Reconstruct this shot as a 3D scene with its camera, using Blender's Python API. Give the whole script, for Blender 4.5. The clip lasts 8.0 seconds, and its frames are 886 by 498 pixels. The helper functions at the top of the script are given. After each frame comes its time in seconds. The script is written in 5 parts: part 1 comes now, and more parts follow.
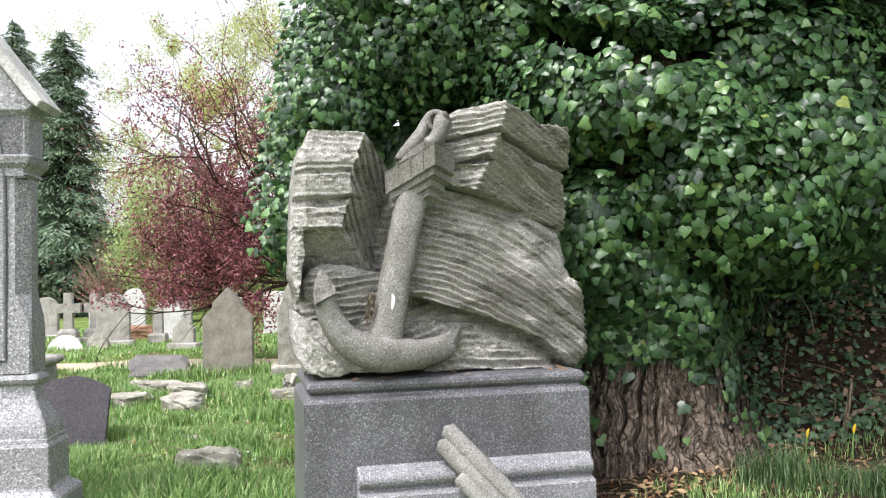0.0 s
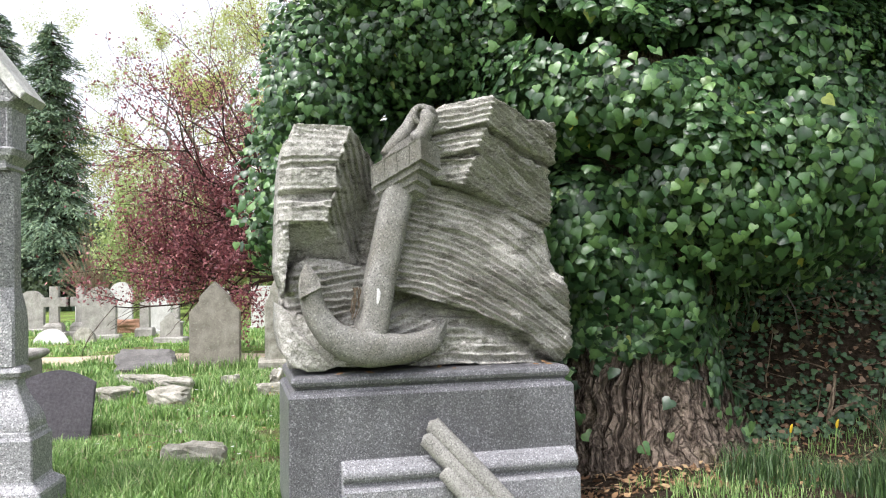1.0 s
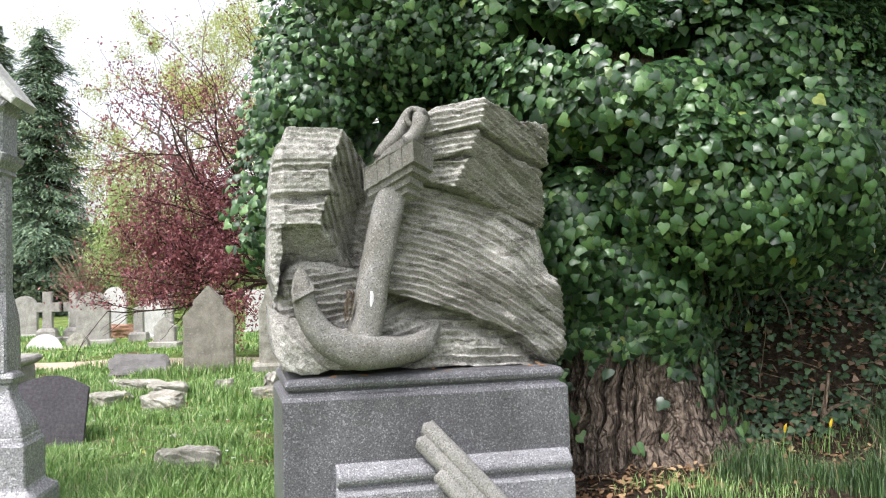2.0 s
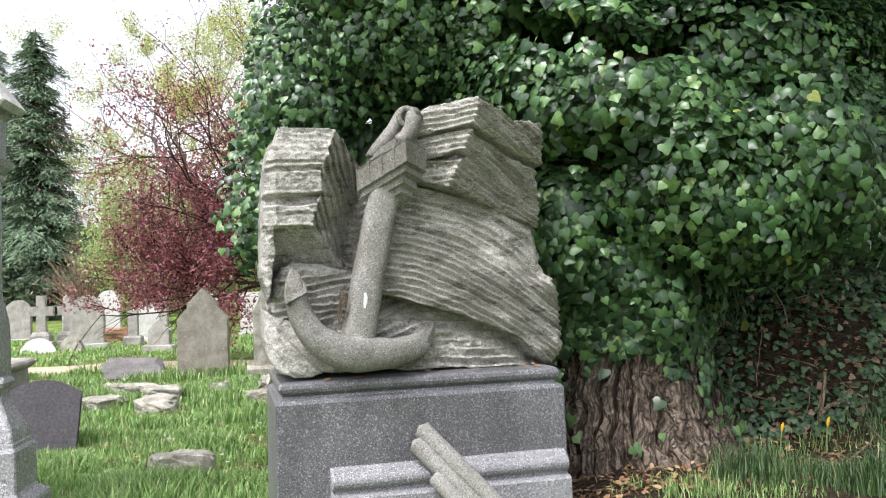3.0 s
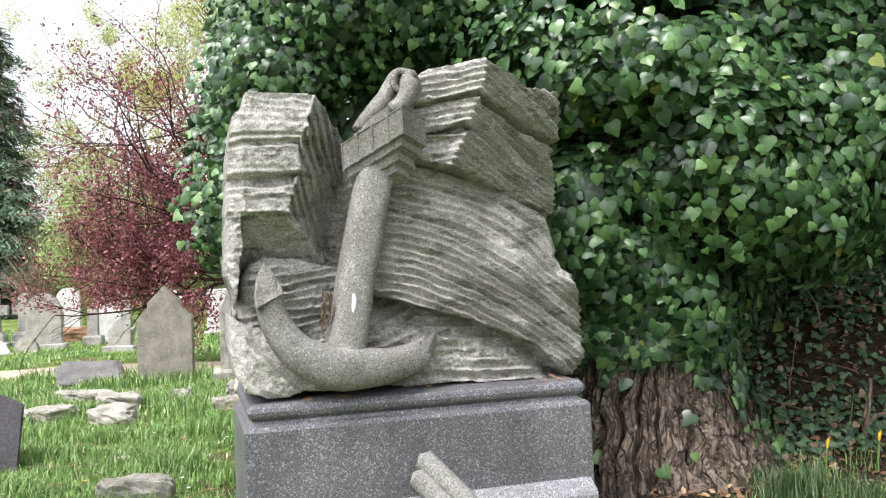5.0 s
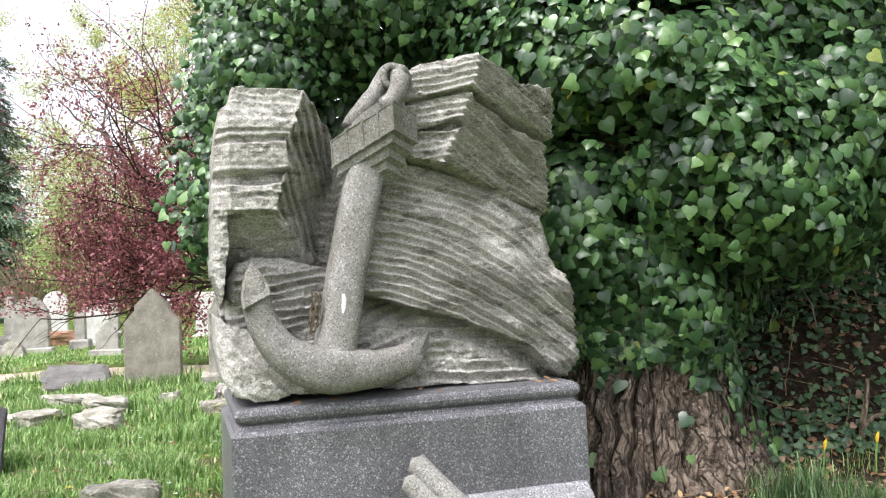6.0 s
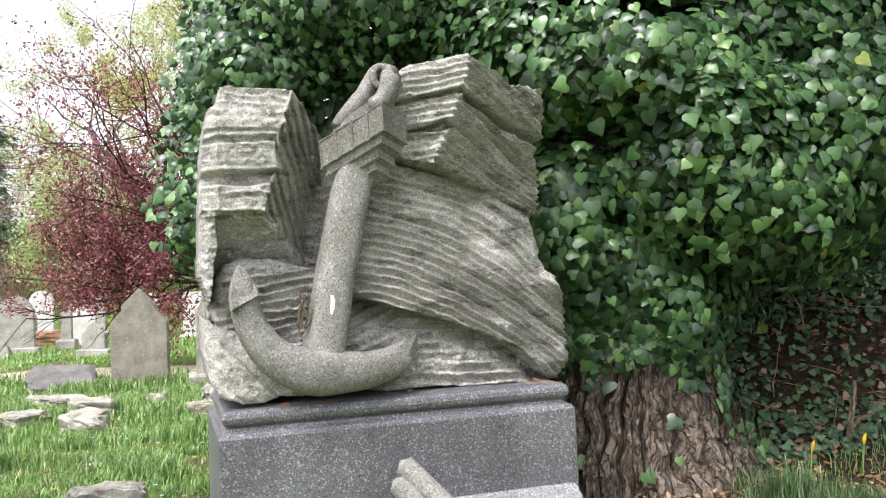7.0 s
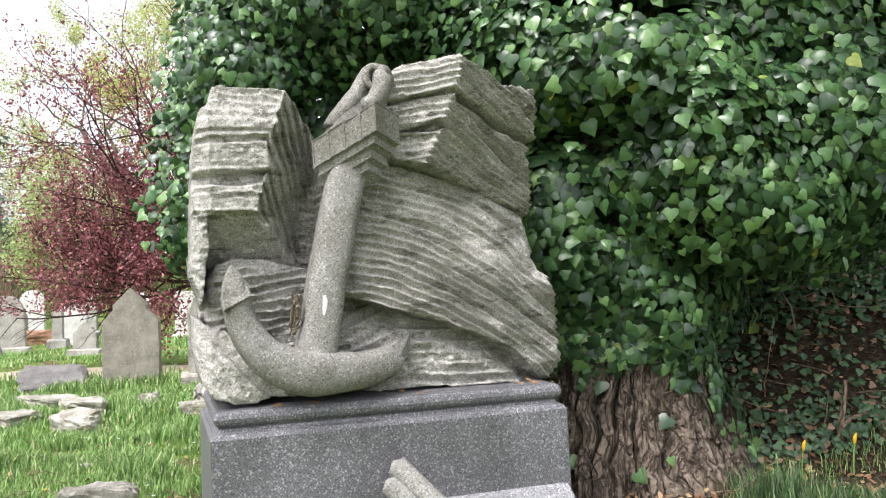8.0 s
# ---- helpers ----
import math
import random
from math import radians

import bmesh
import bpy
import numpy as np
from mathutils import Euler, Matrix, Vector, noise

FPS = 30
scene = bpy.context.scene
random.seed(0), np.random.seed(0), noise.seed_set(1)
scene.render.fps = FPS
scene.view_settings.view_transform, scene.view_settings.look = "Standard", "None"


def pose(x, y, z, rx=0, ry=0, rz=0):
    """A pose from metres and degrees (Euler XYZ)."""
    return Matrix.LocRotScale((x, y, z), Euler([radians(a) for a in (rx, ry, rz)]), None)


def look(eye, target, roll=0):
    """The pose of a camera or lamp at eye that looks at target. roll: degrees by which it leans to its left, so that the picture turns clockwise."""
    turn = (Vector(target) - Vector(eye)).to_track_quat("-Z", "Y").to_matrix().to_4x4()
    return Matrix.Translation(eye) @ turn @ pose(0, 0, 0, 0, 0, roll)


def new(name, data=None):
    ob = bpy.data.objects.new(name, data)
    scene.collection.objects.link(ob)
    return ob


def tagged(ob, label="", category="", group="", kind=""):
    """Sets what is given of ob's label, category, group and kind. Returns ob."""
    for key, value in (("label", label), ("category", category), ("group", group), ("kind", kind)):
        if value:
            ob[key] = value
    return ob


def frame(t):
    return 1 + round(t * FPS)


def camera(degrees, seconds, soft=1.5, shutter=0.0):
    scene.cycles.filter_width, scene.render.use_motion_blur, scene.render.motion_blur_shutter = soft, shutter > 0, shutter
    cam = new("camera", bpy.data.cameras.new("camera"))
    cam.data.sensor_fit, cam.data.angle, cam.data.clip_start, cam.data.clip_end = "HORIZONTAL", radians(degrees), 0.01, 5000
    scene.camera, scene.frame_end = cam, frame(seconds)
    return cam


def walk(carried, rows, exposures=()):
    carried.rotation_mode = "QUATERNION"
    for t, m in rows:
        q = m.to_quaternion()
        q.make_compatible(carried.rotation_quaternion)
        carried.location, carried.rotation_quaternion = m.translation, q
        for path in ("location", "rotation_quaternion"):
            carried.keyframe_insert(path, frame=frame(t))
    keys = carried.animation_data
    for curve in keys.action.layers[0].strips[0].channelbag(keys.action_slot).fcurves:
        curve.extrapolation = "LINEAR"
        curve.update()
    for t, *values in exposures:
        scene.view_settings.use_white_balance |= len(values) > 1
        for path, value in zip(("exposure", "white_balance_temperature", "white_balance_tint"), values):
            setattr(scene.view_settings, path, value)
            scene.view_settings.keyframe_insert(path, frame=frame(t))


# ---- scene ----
cam = camera(55, 8.0, soft=1.1)
PATH = [
    (0.0, pose(-0.0000, 0.0000, 0.9600, 92.244, 1.299, 0.051)),
    (0.5, pose(0.0074, -0.0001, 0.9564, 91.946, 1.072, -0.353)),
    (1.0, pose(0.0125, 0.0028, 0.9579, 91.909, 1.068, -0.690)),
    (1.5, pose(0.0144, 0.0031, 0.9573, 91.987, 1.267, -0.906)),
    (3.0, pose(0.0221, 0.0296, 0.9559, 92.123, 1.902, -1.362)),
    (3.5, pose(0.0020, 0.1539, 0.9605, 92.019, 1.936, -1.981)),
    (4.0, pose(-0.0357, 0.3398, 0.9672, 91.816, 1.960, -2.792)),
    (4.5, pose(-0.0652, 0.4838, 0.9714, 91.642, 2.062, -3.163)),
    (6.0, pose(-0.0727, 0.6309, 0.9594, 91.849, 2.375, -4.083)),
    (6.5, pose(-0.0756, 0.6395, 0.9642, 91.802, 2.296, -4.530)),
    (7.0, pose(-0.0736, 0.6402, 0.9634, 91.832, 2.232, -4.846)),
    (7.5, pose(-0.0731, 0.6417, 0.9647, 91.812, 2.233, -5.099)),
    (8.0, pose(-0.0729, 0.6399, 0.9657, 91.776, 2.201, -5.340)),
]
walk(cam, PATH, [(0.0, 0.43, 6350, 15), (3.0, 0.43, 6350, 15), (5.0, 0.52, 6350, 15), (8.0, 0.57, 6400, 15)])

# ---- daylight: bright thin overcast, soft sun from behind the left shoulder ----
SUN_EL, SUN_AZ = 58.0, 224.0
world = bpy.data.worlds.new("sky")
scene.world = world
world.use_nodes = True
wn = world.node_tree
sky = wn.nodes.new("ShaderNodeTexSky")
sky.sky_type, sky.sun_disc = "NISHITA", False
sky.sun_elevation, sky.sun_rotation = radians(SUN_EL), radians(SUN_AZ)
sky.air_density, sky.dust_density, sky.ozone_density = 1.0, 4.0, 1.0
pale = wn.nodes.new("ShaderNodeHueSaturation")
pale.inputs["Saturation"].default_value = 0.22
pale.inputs["Value"].default_value = 1.9
wn.links.new(sky.outputs[0], pale.inputs["Color"])
bg = wn.nodes["Background"]
wn.links.new(pale.outputs[0], bg.inputs["Color"])
bg.inputs["Strength"].default_value = 0.15
lamp = bpy.data.lights.new("sun", "SUN")
lamp.energy, lamp.angle, lamp.color = 2.1, radians(16), (1.0, 0.98, 0.95)
sun = new("sun", lamp)
az, el = radians(SUN_AZ), radians(SUN_EL)
sun_from = Vector((math.sin(az) * math.cos(el), math.cos(az) * math.cos(el), math.sin(el)))
sun.matrix_world = look(sun_from * 50, (0, 0, 0))


# ---- materials ----
class Mat:
    """A node material with a few short ways to wire it."""

    def __init__(self, name, rough=0.8, spec=0.5):
        self.m = bpy.data.materials.new(name)
        self.m.use_nodes = True
        self.t = self.m.node_tree
        self.b = self.t.nodes["Principled BSDF"]
        self.b.inputs["Roughness"].default_value = rough
        self.b.inputs["Specular IOR Level"].default_value = spec
        self.co = self.t.nodes.new("ShaderNodeTexCoord").outputs["Object"]

    def node(self, kind, **props):
        n = self.t.nodes.new(kind)
        for k, v in props.items():
            n.inputs[k].default_value = v
        return n

    def wire(self, a, b):
        self.t.links.new(a, b)

    def stretch(self, sx, sy, sz, turn=0.0):
        n = self.node("ShaderNodeMapping")
        n.inputs["Scale"].default_value = (sx, sy, sz)
        n.inputs["Rotation"].default_value = (0, turn, 0)
        self.wire(self.co, n.inputs["Vector"])
        return n.outputs[0]

    def noise(self, scale, detail=4.0, rough=0.6, vec=None):
        n = self.node("ShaderNodeTexNoise", Scale=scale, Detail=detail, Roughness=rough)
        self.wire(vec or self.co, n.inputs["Vector"])
        return n.outputs["Fac"]

    def cells(self, scale, vec=None):
        n = self.node("ShaderNodeTexVoronoi", Scale=scale)
        self.wire(vec or self.co, n.inputs["Vector"])
        return n

    def ramp(self, fac, stops):
        n = self.node("ShaderNodeValToRGB")
        r = n.color_ramp
        while len(r.elements) < len(stops):
            r.elements.new(0.5)
        for e, (p, c) in zip(r.elements, stops):
            e.position = p
            e.color = (*c, 1) if len(c) == 3 else c
        self.wire(fac, n.inputs["Fac"])
        return n.outputs["Color"]

    def mix(self, fac, a, b, mode="MIX"):
        n = self.node("ShaderNodeMix")
        n.data_type, n.blend_type = "RGBA", mode
        for sock, v in ((n.inputs[0], fac), (n.inputs[6], a), (n.inputs[7], b)):
            if isinstance(v, (int, float)):
                sock.default_value = v
            elif isinstance(v, tuple):
                sock.default_value = (*v, 1)
            else:
                self.wire(v, sock)
        return n.outputs[2]

    def island(self):
        return self.node("ShaderNodeNewGeometry").outputs["Random Per Island"]

    def each(self):
        return self.node("ShaderNodeObjectInfo").outputs["Random"]

    def colour(self, c):
        if isinstance(c, tuple):
            self.b.inputs["Base Color"].default_value = (*c, 1)
        else:
            self.wire(c, self.b.inputs["Base Color"])
        return self

    def bump(self, height, strength=0.5, dist=0.01):
        n = self.node("ShaderNodeBump", Strength=strength, Distance=dist)
        self.wire(height, n.inputs["Height"])
        self.wire(n.outputs[0], self.b.inputs["Normal"])
        return self


def g(v):
    return (v, v, v)


def granite(name, dark, mid, light, rough, stain=0.5, grain=250.0):
    k = Mat(name, rough)
    big = k.ramp(k.cells(grain).outputs["Color"], [(0.0, dark), (0.22, dark), (0.4, mid), (0.72, mid), (0.86, light), (1.0, light)])
    tiny = k.ramp(k.cells(grain * 2.1).outputs["Color"], [(0.0, dark), (0.45, mid), (1.0, light)])
    speck = k.mix(0.42, big, tiny)
    wash = k.ramp(k.noise(3.2, 6, 0.65), [(0.35, g(0.6)), (0.62, g(1.08))])
    runs = k.ramp(k.noise(9, 5, 0.6, k.stretch(1, 1, 0.12)), [(0.38, g(0.72)), (0.6, g(1.05))])
    k.colour(k.mix(stain * 0.6, k.mix(stain, speck, wash, "MULTIPLY"), runs, "MULTIPLY"))
    k.bump(k.noise(140, 3), 0.25, 0.004)
    return k.m


def carved_stone():
    k = Mat("carved_granite", 0.9, 0.25)
    big = k.ramp(k.cells(190).outputs["Color"], [(0.0, (0.10, 0.097, 0.085)), (0.3, (0.30, 0.288, 0.26)), (0.65, (0.425, 0.41, 0.375)), (1.0, (0.74, 0.73, 0.68))])
    grit = k.ramp(k.noise(190, 5, 0.8), [(0.36, (0.08, 0.077, 0.067)), (0.6, (0.60, 0.59, 0.54))])
    base = k.mix(0.5, big, grit)
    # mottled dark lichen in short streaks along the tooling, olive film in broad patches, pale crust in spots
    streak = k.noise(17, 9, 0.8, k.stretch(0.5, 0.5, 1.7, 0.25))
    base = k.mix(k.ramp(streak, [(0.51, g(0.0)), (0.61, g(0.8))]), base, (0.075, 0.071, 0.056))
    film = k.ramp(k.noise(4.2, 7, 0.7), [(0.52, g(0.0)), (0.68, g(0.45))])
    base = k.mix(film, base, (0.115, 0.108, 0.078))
    pale = k.ramp(k.noise(38, 7, 0.8), [(0.54, g(0)), (0.64, g(0.75))])
    base = k.mix(pale, base, (0.66, 0.65, 0.60))
    k.colour(base)
    k.bump(k.noise(170, 6, 0.75), 0.8, 0.007)
    return k.m


def dressed_stone():
    k = Mat("dressed_granite", 0.82, 0.3)
    base = k.ramp(k.cells(230).outputs["Color"], [(0.0, (0.09, 0.09, 0.085)), (0.35, (0.20, 0.198, 0.185)), (0.75, (0.26, 0.255, 0.235)), (1.0, (0.45, 0.44, 0.41))])
    wash = k.ramp(k.noise(7, 7, 0.7), [(0.36, (0.55, 0.53, 0.46)), (0.64, g(1.05))])
    dirt = k.ramp(k.noise(11, 7, 0.75, k.stretch(1, 1, 0.35)), [(0.54, g(0)), (0.68, g(0.55))])
    k.colour(k.mix(dirt, k.mix(0.8, base, wash, "MULTIPLY"), (0.10, 0.093, 0.07)))
    k.bump(k.noise(170, 4), 0.4, 0.004)
    return k.m


def old_stone(name, base, dark, spots=(0.3, 0.3, 0.24), scale=6.0):
    k = Mat(name, 0.92, 0.25)
    wash = k.ramp(k.noise(scale, 8, 0.7), [(0.34, dark), (0.62, base)])
    lich = k.ramp(k.noise(scale * 7, 5, 0.7), [(0.56, g(0)), (0.68, g(0.8))])
    grit = k.ramp(k.noise(scale * 22, 6, 0.75), [(0.36, g(0.62)), (0.62, g(1.2))])
    k.colour(k.mix(0.9, k.mix(lich, wash, spots), grit, "MULTIPLY"))
    k.bump(k.noise(scale * 14, 6, 0.7), 0.6, 0.01)
    return k.m


def leaf_mat(name, stops, rough=0.4, trans=0.2, each=False, spec=0.5):
    k = Mat(name, rough, spec)
    tone = k.ramp(k.each() if each else k.island(), stops)
    vein = k.ramp(k.noise(60, 3), [(0.3, g(0.8)), (0.7, g(1.15))])
    tone = k.mix(1.0, tone, vein, "MULTIPLY")
    k.colour(tone)
    if trans:
        tr = k.node("ShaderNodeBsdfTranslucent")
        k.wire(tone, tr.inputs["Color"])
        mx = k.node("ShaderNodeMixShader", Fac=trans)
        k.wire(k.b.outputs[0], mx.inputs[1])
        k.wire(tr.outputs[0], mx.inputs[2])
        k.wire(mx.outputs[0], k.t.nodes["Material Output"].inputs["Surface"])
    return k.m


def bark_mat(name, light, dark, scale=18.0, tall=0.22):
    k = Mat(name, 0.95, 0.15)
    v = k.stretch(1, 1, tall)
    n = k.noise(scale, 9, 0.75, v)
    fine = k.noise(scale * 5, 6, 0.7, k.stretch(1, 1, 0.4))
    c = k.ramp(n, [(0.38, dark), (0.5, tuple(0.6 * a + 0.4 * b for a, b in zip(light, dark))), (0.62, light)])
    c = k.mix(0.6, c, k.ramp(fine, [(0.35, g(0.5)), (0.65, g(1.25))]), "MULTIPLY")
    # winding cracks between the plates
    warp = k.node("ShaderNodeVectorMath")
    warp.operation = "MULTIPLY_ADD"
    blur = k.node("ShaderNodeTexNoise", Scale=7.0, Detail=4.0)
    k.wire(k.co, blur.inputs["Vector"])
    k.wire(blur.outputs["Color"], warp.inputs[0])
    warp.inputs[1].default_value = (0.16, 0.16, 0.05)
    k.wire(k.stretch(1, 1, tall * 0.45), warp.inputs[2])
    rim = k.node("ShaderNodeTexVoronoi", Scale=scale * 0.85)
    rim.feature = "DISTANCE_TO_EDGE"
    k.wire(warp.outputs[0], rim.inputs["Vector"])
    crack = k.ramp(rim.outputs["Distance"], [(0.0, g(0.25)), (0.16, g(1.0))])
    c = k.mix(crack, tuple(1.1 * d for d in dark), c)
    moss = k.ramp(k.noise(5, 6, 0.7), [(0.58, g(0)), (0.72, g(0.4))])
    k.colour(k.mix(moss, c, (0.12, 0.11, 0.055)))
    mixed = k.mix(0.4, crack, k.mix(0.35, n, fine))
    k.bump(mixed, 1.0, 0.03)
    return k.m


def ground_mat():
    k = Mat("turf", 0.97, 0.1)
    big = k.ramp(k.noise(0.55, 6, 0.65), [(0.36, (0.12, 0.19, 0.04)), (0.55, (0.18, 0.30, 0.06)), (0.7, (0.24, 0.34, 0.085))])
    small = k.ramp(k.noise(26, 6, 0.75), [(0.34, g(0.55)), (0.62, g(1.2))])
    c = k.mix(0.8, big, small, "MULTIPLY")
    soil = k.ramp(k.noise(2.1, 7, 0.72), [(0.46, g(0)), (0.60, g(0.9))])
    c = k.mix(soil, c, (0.13, 0.10, 0.06))
    # worn bare earth under the canopy, a patch with a ragged rim
    far = k.node("ShaderNodeVectorMath")
    far.operation = "DISTANCE"
    far.inputs[1].default_value = (2.6, 5.3, 0.4)
    k.wire(k.co, far.inputs[0])
    wob = k.node("ShaderNodeMath")
    wob.operation = "MULTIPLY_ADD"
    k.wire(k.noise(2.2, 5), wob.inputs[0])
    wob.inputs[1].default_value = 0.9
    k.wire(far.outputs["Value"], wob.inputs[2])
    rng = k.node("ShaderNodeMapRange")
    rng.inputs["From Min"].default_value, rng.inputs["From Max"].default_value = 3.5, 3.1
    k.wire(wob.outputs[0], rng.inputs["Value"])
    earth = k.ramp(k.noise(30, 7, 0.8), [(0.34, (0.022, 0.017, 0.012)), (0.52, (0.06, 0.044, 0.03)), (0.68, (0.15, 0.11, 0.08))])
    c = k.mix(rng.outputs[0], c, earth)
    k.colour(c)
    k.bump(k.noise(45, 6, 0.8), 1.0, 0.03)
    return k.m


GRANITE_DARK = granite("dark_polished_granite", (0.022, 0.023, 0.026), (0.109, 0.109, 0.119), (0.425, 0.425, 0.44), 0.38, 0.75)
GRANITE_LIGHT = granite("light_grey_granite", (0.04, 0.04, 0.044), (0.21, 0.213, 0.222), (0.58, 0.58, 0.6), 0.7, 0.4)
GRANITE_PALE = granite("pale_grey_granite", (0.03, 0.03, 0.034), (0.27, 0.273, 0.28), (0.8, 0.8, 0.81), 0.45, 0.35, 190.0)
GRANITE_WARM = granite("weathered_grey_granite", (0.08, 0.078, 0.07), (0.27, 0.265, 0.24), (0.48, 0.47, 0.44), 0.8, 0.5)
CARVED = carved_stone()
DRESSED = dressed_stone()
STONE_BROWN = old_stone("brown_weathered_stone", (0.33, 0.31, 0.26), (0.17, 0.155, 0.125), (0.44, 0.43, 0.36))
STONE_GREY = old_stone("grey_weathered_stone", (0.44, 0.425, 0.385), (0.22, 0.21, 0.19), (0.42, 0.41, 0.37))
STONE_DARK = old_stone("dark_grave_slab", (0.2, 0.195, 0.185), (0.1, 0.098, 0.092), (0.26, 0.25, 0.22))
STONE_PALE = old_stone("pale_limestone", (0.50, 0.48, 0.42), (0.17, 0.165, 0.125), (0.24, 0.24, 0.17), 9.0)
MARBLE = old_stone("white_marble", (0.68, 0.68, 0.65), (0.45, 0.45, 0.42), (0.5, 0.5, 0.47), 4.0)
SLATE = old_stone("purple_slate", (0.15, 0.138, 0.155), (0.10, 0.093, 0.105), (0.18, 0.17, 0.18), 2.5)
TERRACOTTA = old_stone("terracotta_debris", (0.36, 0.2, 0.13), (0.2, 0.12, 0.08), (0.45, 0.36, 0.3))
BARK = bark_mat("fissured_bark", (0.29, 0.235, 0.185), (0.05, 0.038, 0.03), 30.0, 0.3)
BARK_GREY = bark_mat("grey_bark", (0.34, 0.31, 0.27), (0.17, 0.155, 0.135), 10.0)
BARK_PALE = bark_mat("pale_twigs", (0.34, 0.29, 0.2), (0.2, 0.16, 0.11), 10.0)
BARK_DARK = bark_mat("dark_bark", (0.1, 0.065, 0.055), (0.04, 0.026, 0.022), 14.0)
IVY = leaf_mat("ivy_leaf", [(0.0, (0.018, 0.046, 0.02)), (0.35, (0.04, 0.096, 0.035)), (0.75, (0.08, 0.172, 0.057)), (0.96, (0.15, 0.27, 0.09)), (0.995, (0.17, 0.28, 0.085)), (1.0, (0.4, 0.36, 0.05))], 0.36, 0.14, False, 0.55)
IVY_EACH = leaf_mat("ivy_leaf_near", [(0.0, (0.036, 0.085, 0.03)), (0.5, (0.075, 0.16, 0.052)), (1.0, (0.14, 0.26, 0.085))], 0.36, 0.14, True, 0.55)
IVY_LOW = leaf_mat("ground_ivy", [(0.0, (0.025, 0.06, 0.028)), (0.7, (0.06, 0.125, 0.05)), (0.88, (0.10, 0.17, 0.07)), (0.9, (0.16, 0.10, 0.055)), (1.0, (0.25, 0.16, 0.10))], 0.45, 0.1)
PLUM = leaf_mat("plum_leaf", [(0.0, (0.11, 0.03, 0.04)), (0.6, (0.25, 0.078, 0.09)), (1.0, (0.46, 0.2, 0.2))], 0.45, 0.3)
OAK_SPRING = leaf_mat("young_oak_leaf", [(0.0, (0.36, 0.42, 0.10)), (1.0, (0.56, 0.6, 0.22))], 0.6, 0.4)
WILLOW = leaf_mat("fresh_shrub_leaf", [(0.0, (0.27, 0.36, 0.12)), (0.6, (0.40, 0.50, 0.21)), (1.0, (0.55, 0.63, 0.34))], 0.6, 0.4)
NEEDLE = leaf_mat("conifer_needles", [(0.0, (0.08, 0.135, 0.09)), (0.6, (0.155, 0.24, 0.145)), (1.0, (0.28, 0.38, 0.22))], 0.7, 0.1)
HEDGE = leaf_mat("dark_evergreen", [(0.0, (0.03, 0.05, 0.028)), (1.0, (0.1, 0.14, 0.065))], 0.7, 0.1)
GRASS = leaf_mat("grass_blade", [(0.0, (0.09, 0.175, 0.045)), (0.5, (0.20, 0.36, 0.095)), (0.88, (0.36, 0.52, 0.19)), (0.93, (0.45, 0.56, 0.25)), (1.0, (0.58, 0.52, 0.34))], 0.55, 0.35)
DEAD_LEAF = leaf_mat("dead_leaf", [(0.0, (0.12, 0.06, 0.03)), (0.6, (0.26, 0.15, 0.075)), (1.0, (0.42, 0.3, 0.16))], 0.8, 0.1)
# bank grass and bulb leaves, the tree's shade worked into a darker green
SHADED_BULB_LEAF = leaf_mat("shaded_bulb_leaf", [(0.0, (0.034, 0.07, 0.026)), (0.6, (0.065, 0.13, 0.04)), (0.93, (0.11, 0.2, 0.06)), (1.0, (0.3, 0.25, 0.15))], 0.5, 0.2)
YELLOW = leaf_mat("yellow_petal", [(0.0, (0.75, 0.5, 0.02)), (1.0, (0.85, 0.62, 0.04))], 0.5, 0.3)
WHITE_PETAL = leaf_mat("white_petal", [(0.0, g(0.75)), (1.0, g(0.85))], 0.5, 0.3)
TWIG = bark_mat("dry_twig", (0.34, 0.27, 0.19), (0.14, 0.1, 0.07), 30.0)
PATH_MAT = old_stone("gravel_path", (0.5, 0.41, 0.31), (0.4, 0.32, 0.24), (0.55, 0.47, 0.38), 4.0)
TURF = ground_mat()


# ---- geometry helpers ----
def from_arrays(name, verts, faces, smooth=False):
    """A mesh from an array of corners and an array of triangles or of quads."""
    verts, faces = np.asarray(verts, np.float32), np.asarray(faces, np.int32)
    me = bpy.data.meshes.new(name)
    n, k = faces.shape
    me.vertices.add(len(verts))
    me.vertices.foreach_set("co", verts.ravel())
    me.loops.add(n * k)
    me.loops.foreach_set("vertex_index", faces.ravel())
    me.polygons.add(n)
    me.polygons.foreach_set("loop_start", np.arange(0, n * k, k, dtype=np.int32))
    if smooth:
        me.polygons.foreach_set("use_smooth", np.ones(n, dtype=bool))
    me.update(calc_edges=True)
    me.validate()
    return me


def attach(name, me, material, parent=None, label=""):
    if material:
        me.materials.append(material)
    ob = new(name, me)
    if parent:
        ob.parent = parent
    if label:
        ob["label"] = label
    return ob


def part(name, bm, material, parent=None, label="", smooth=False):
    bmesh.ops.recalc_face_normals(bm, faces=bm.faces)
    me = bpy.data.meshes.new(name)
    bm.to_mesh(me)
    bm.free()
    if smooth:
        for p in me.polygons:
            p.use_smooth = True
    return attach(name, me, material, parent, label)


def holder(name, m, label, category, group="", kind=""):
    ob = new(name)
    ob.empty_display_size = 0.1
    ob.matrix_world = m
    return tagged(ob, label, category, group, kind)


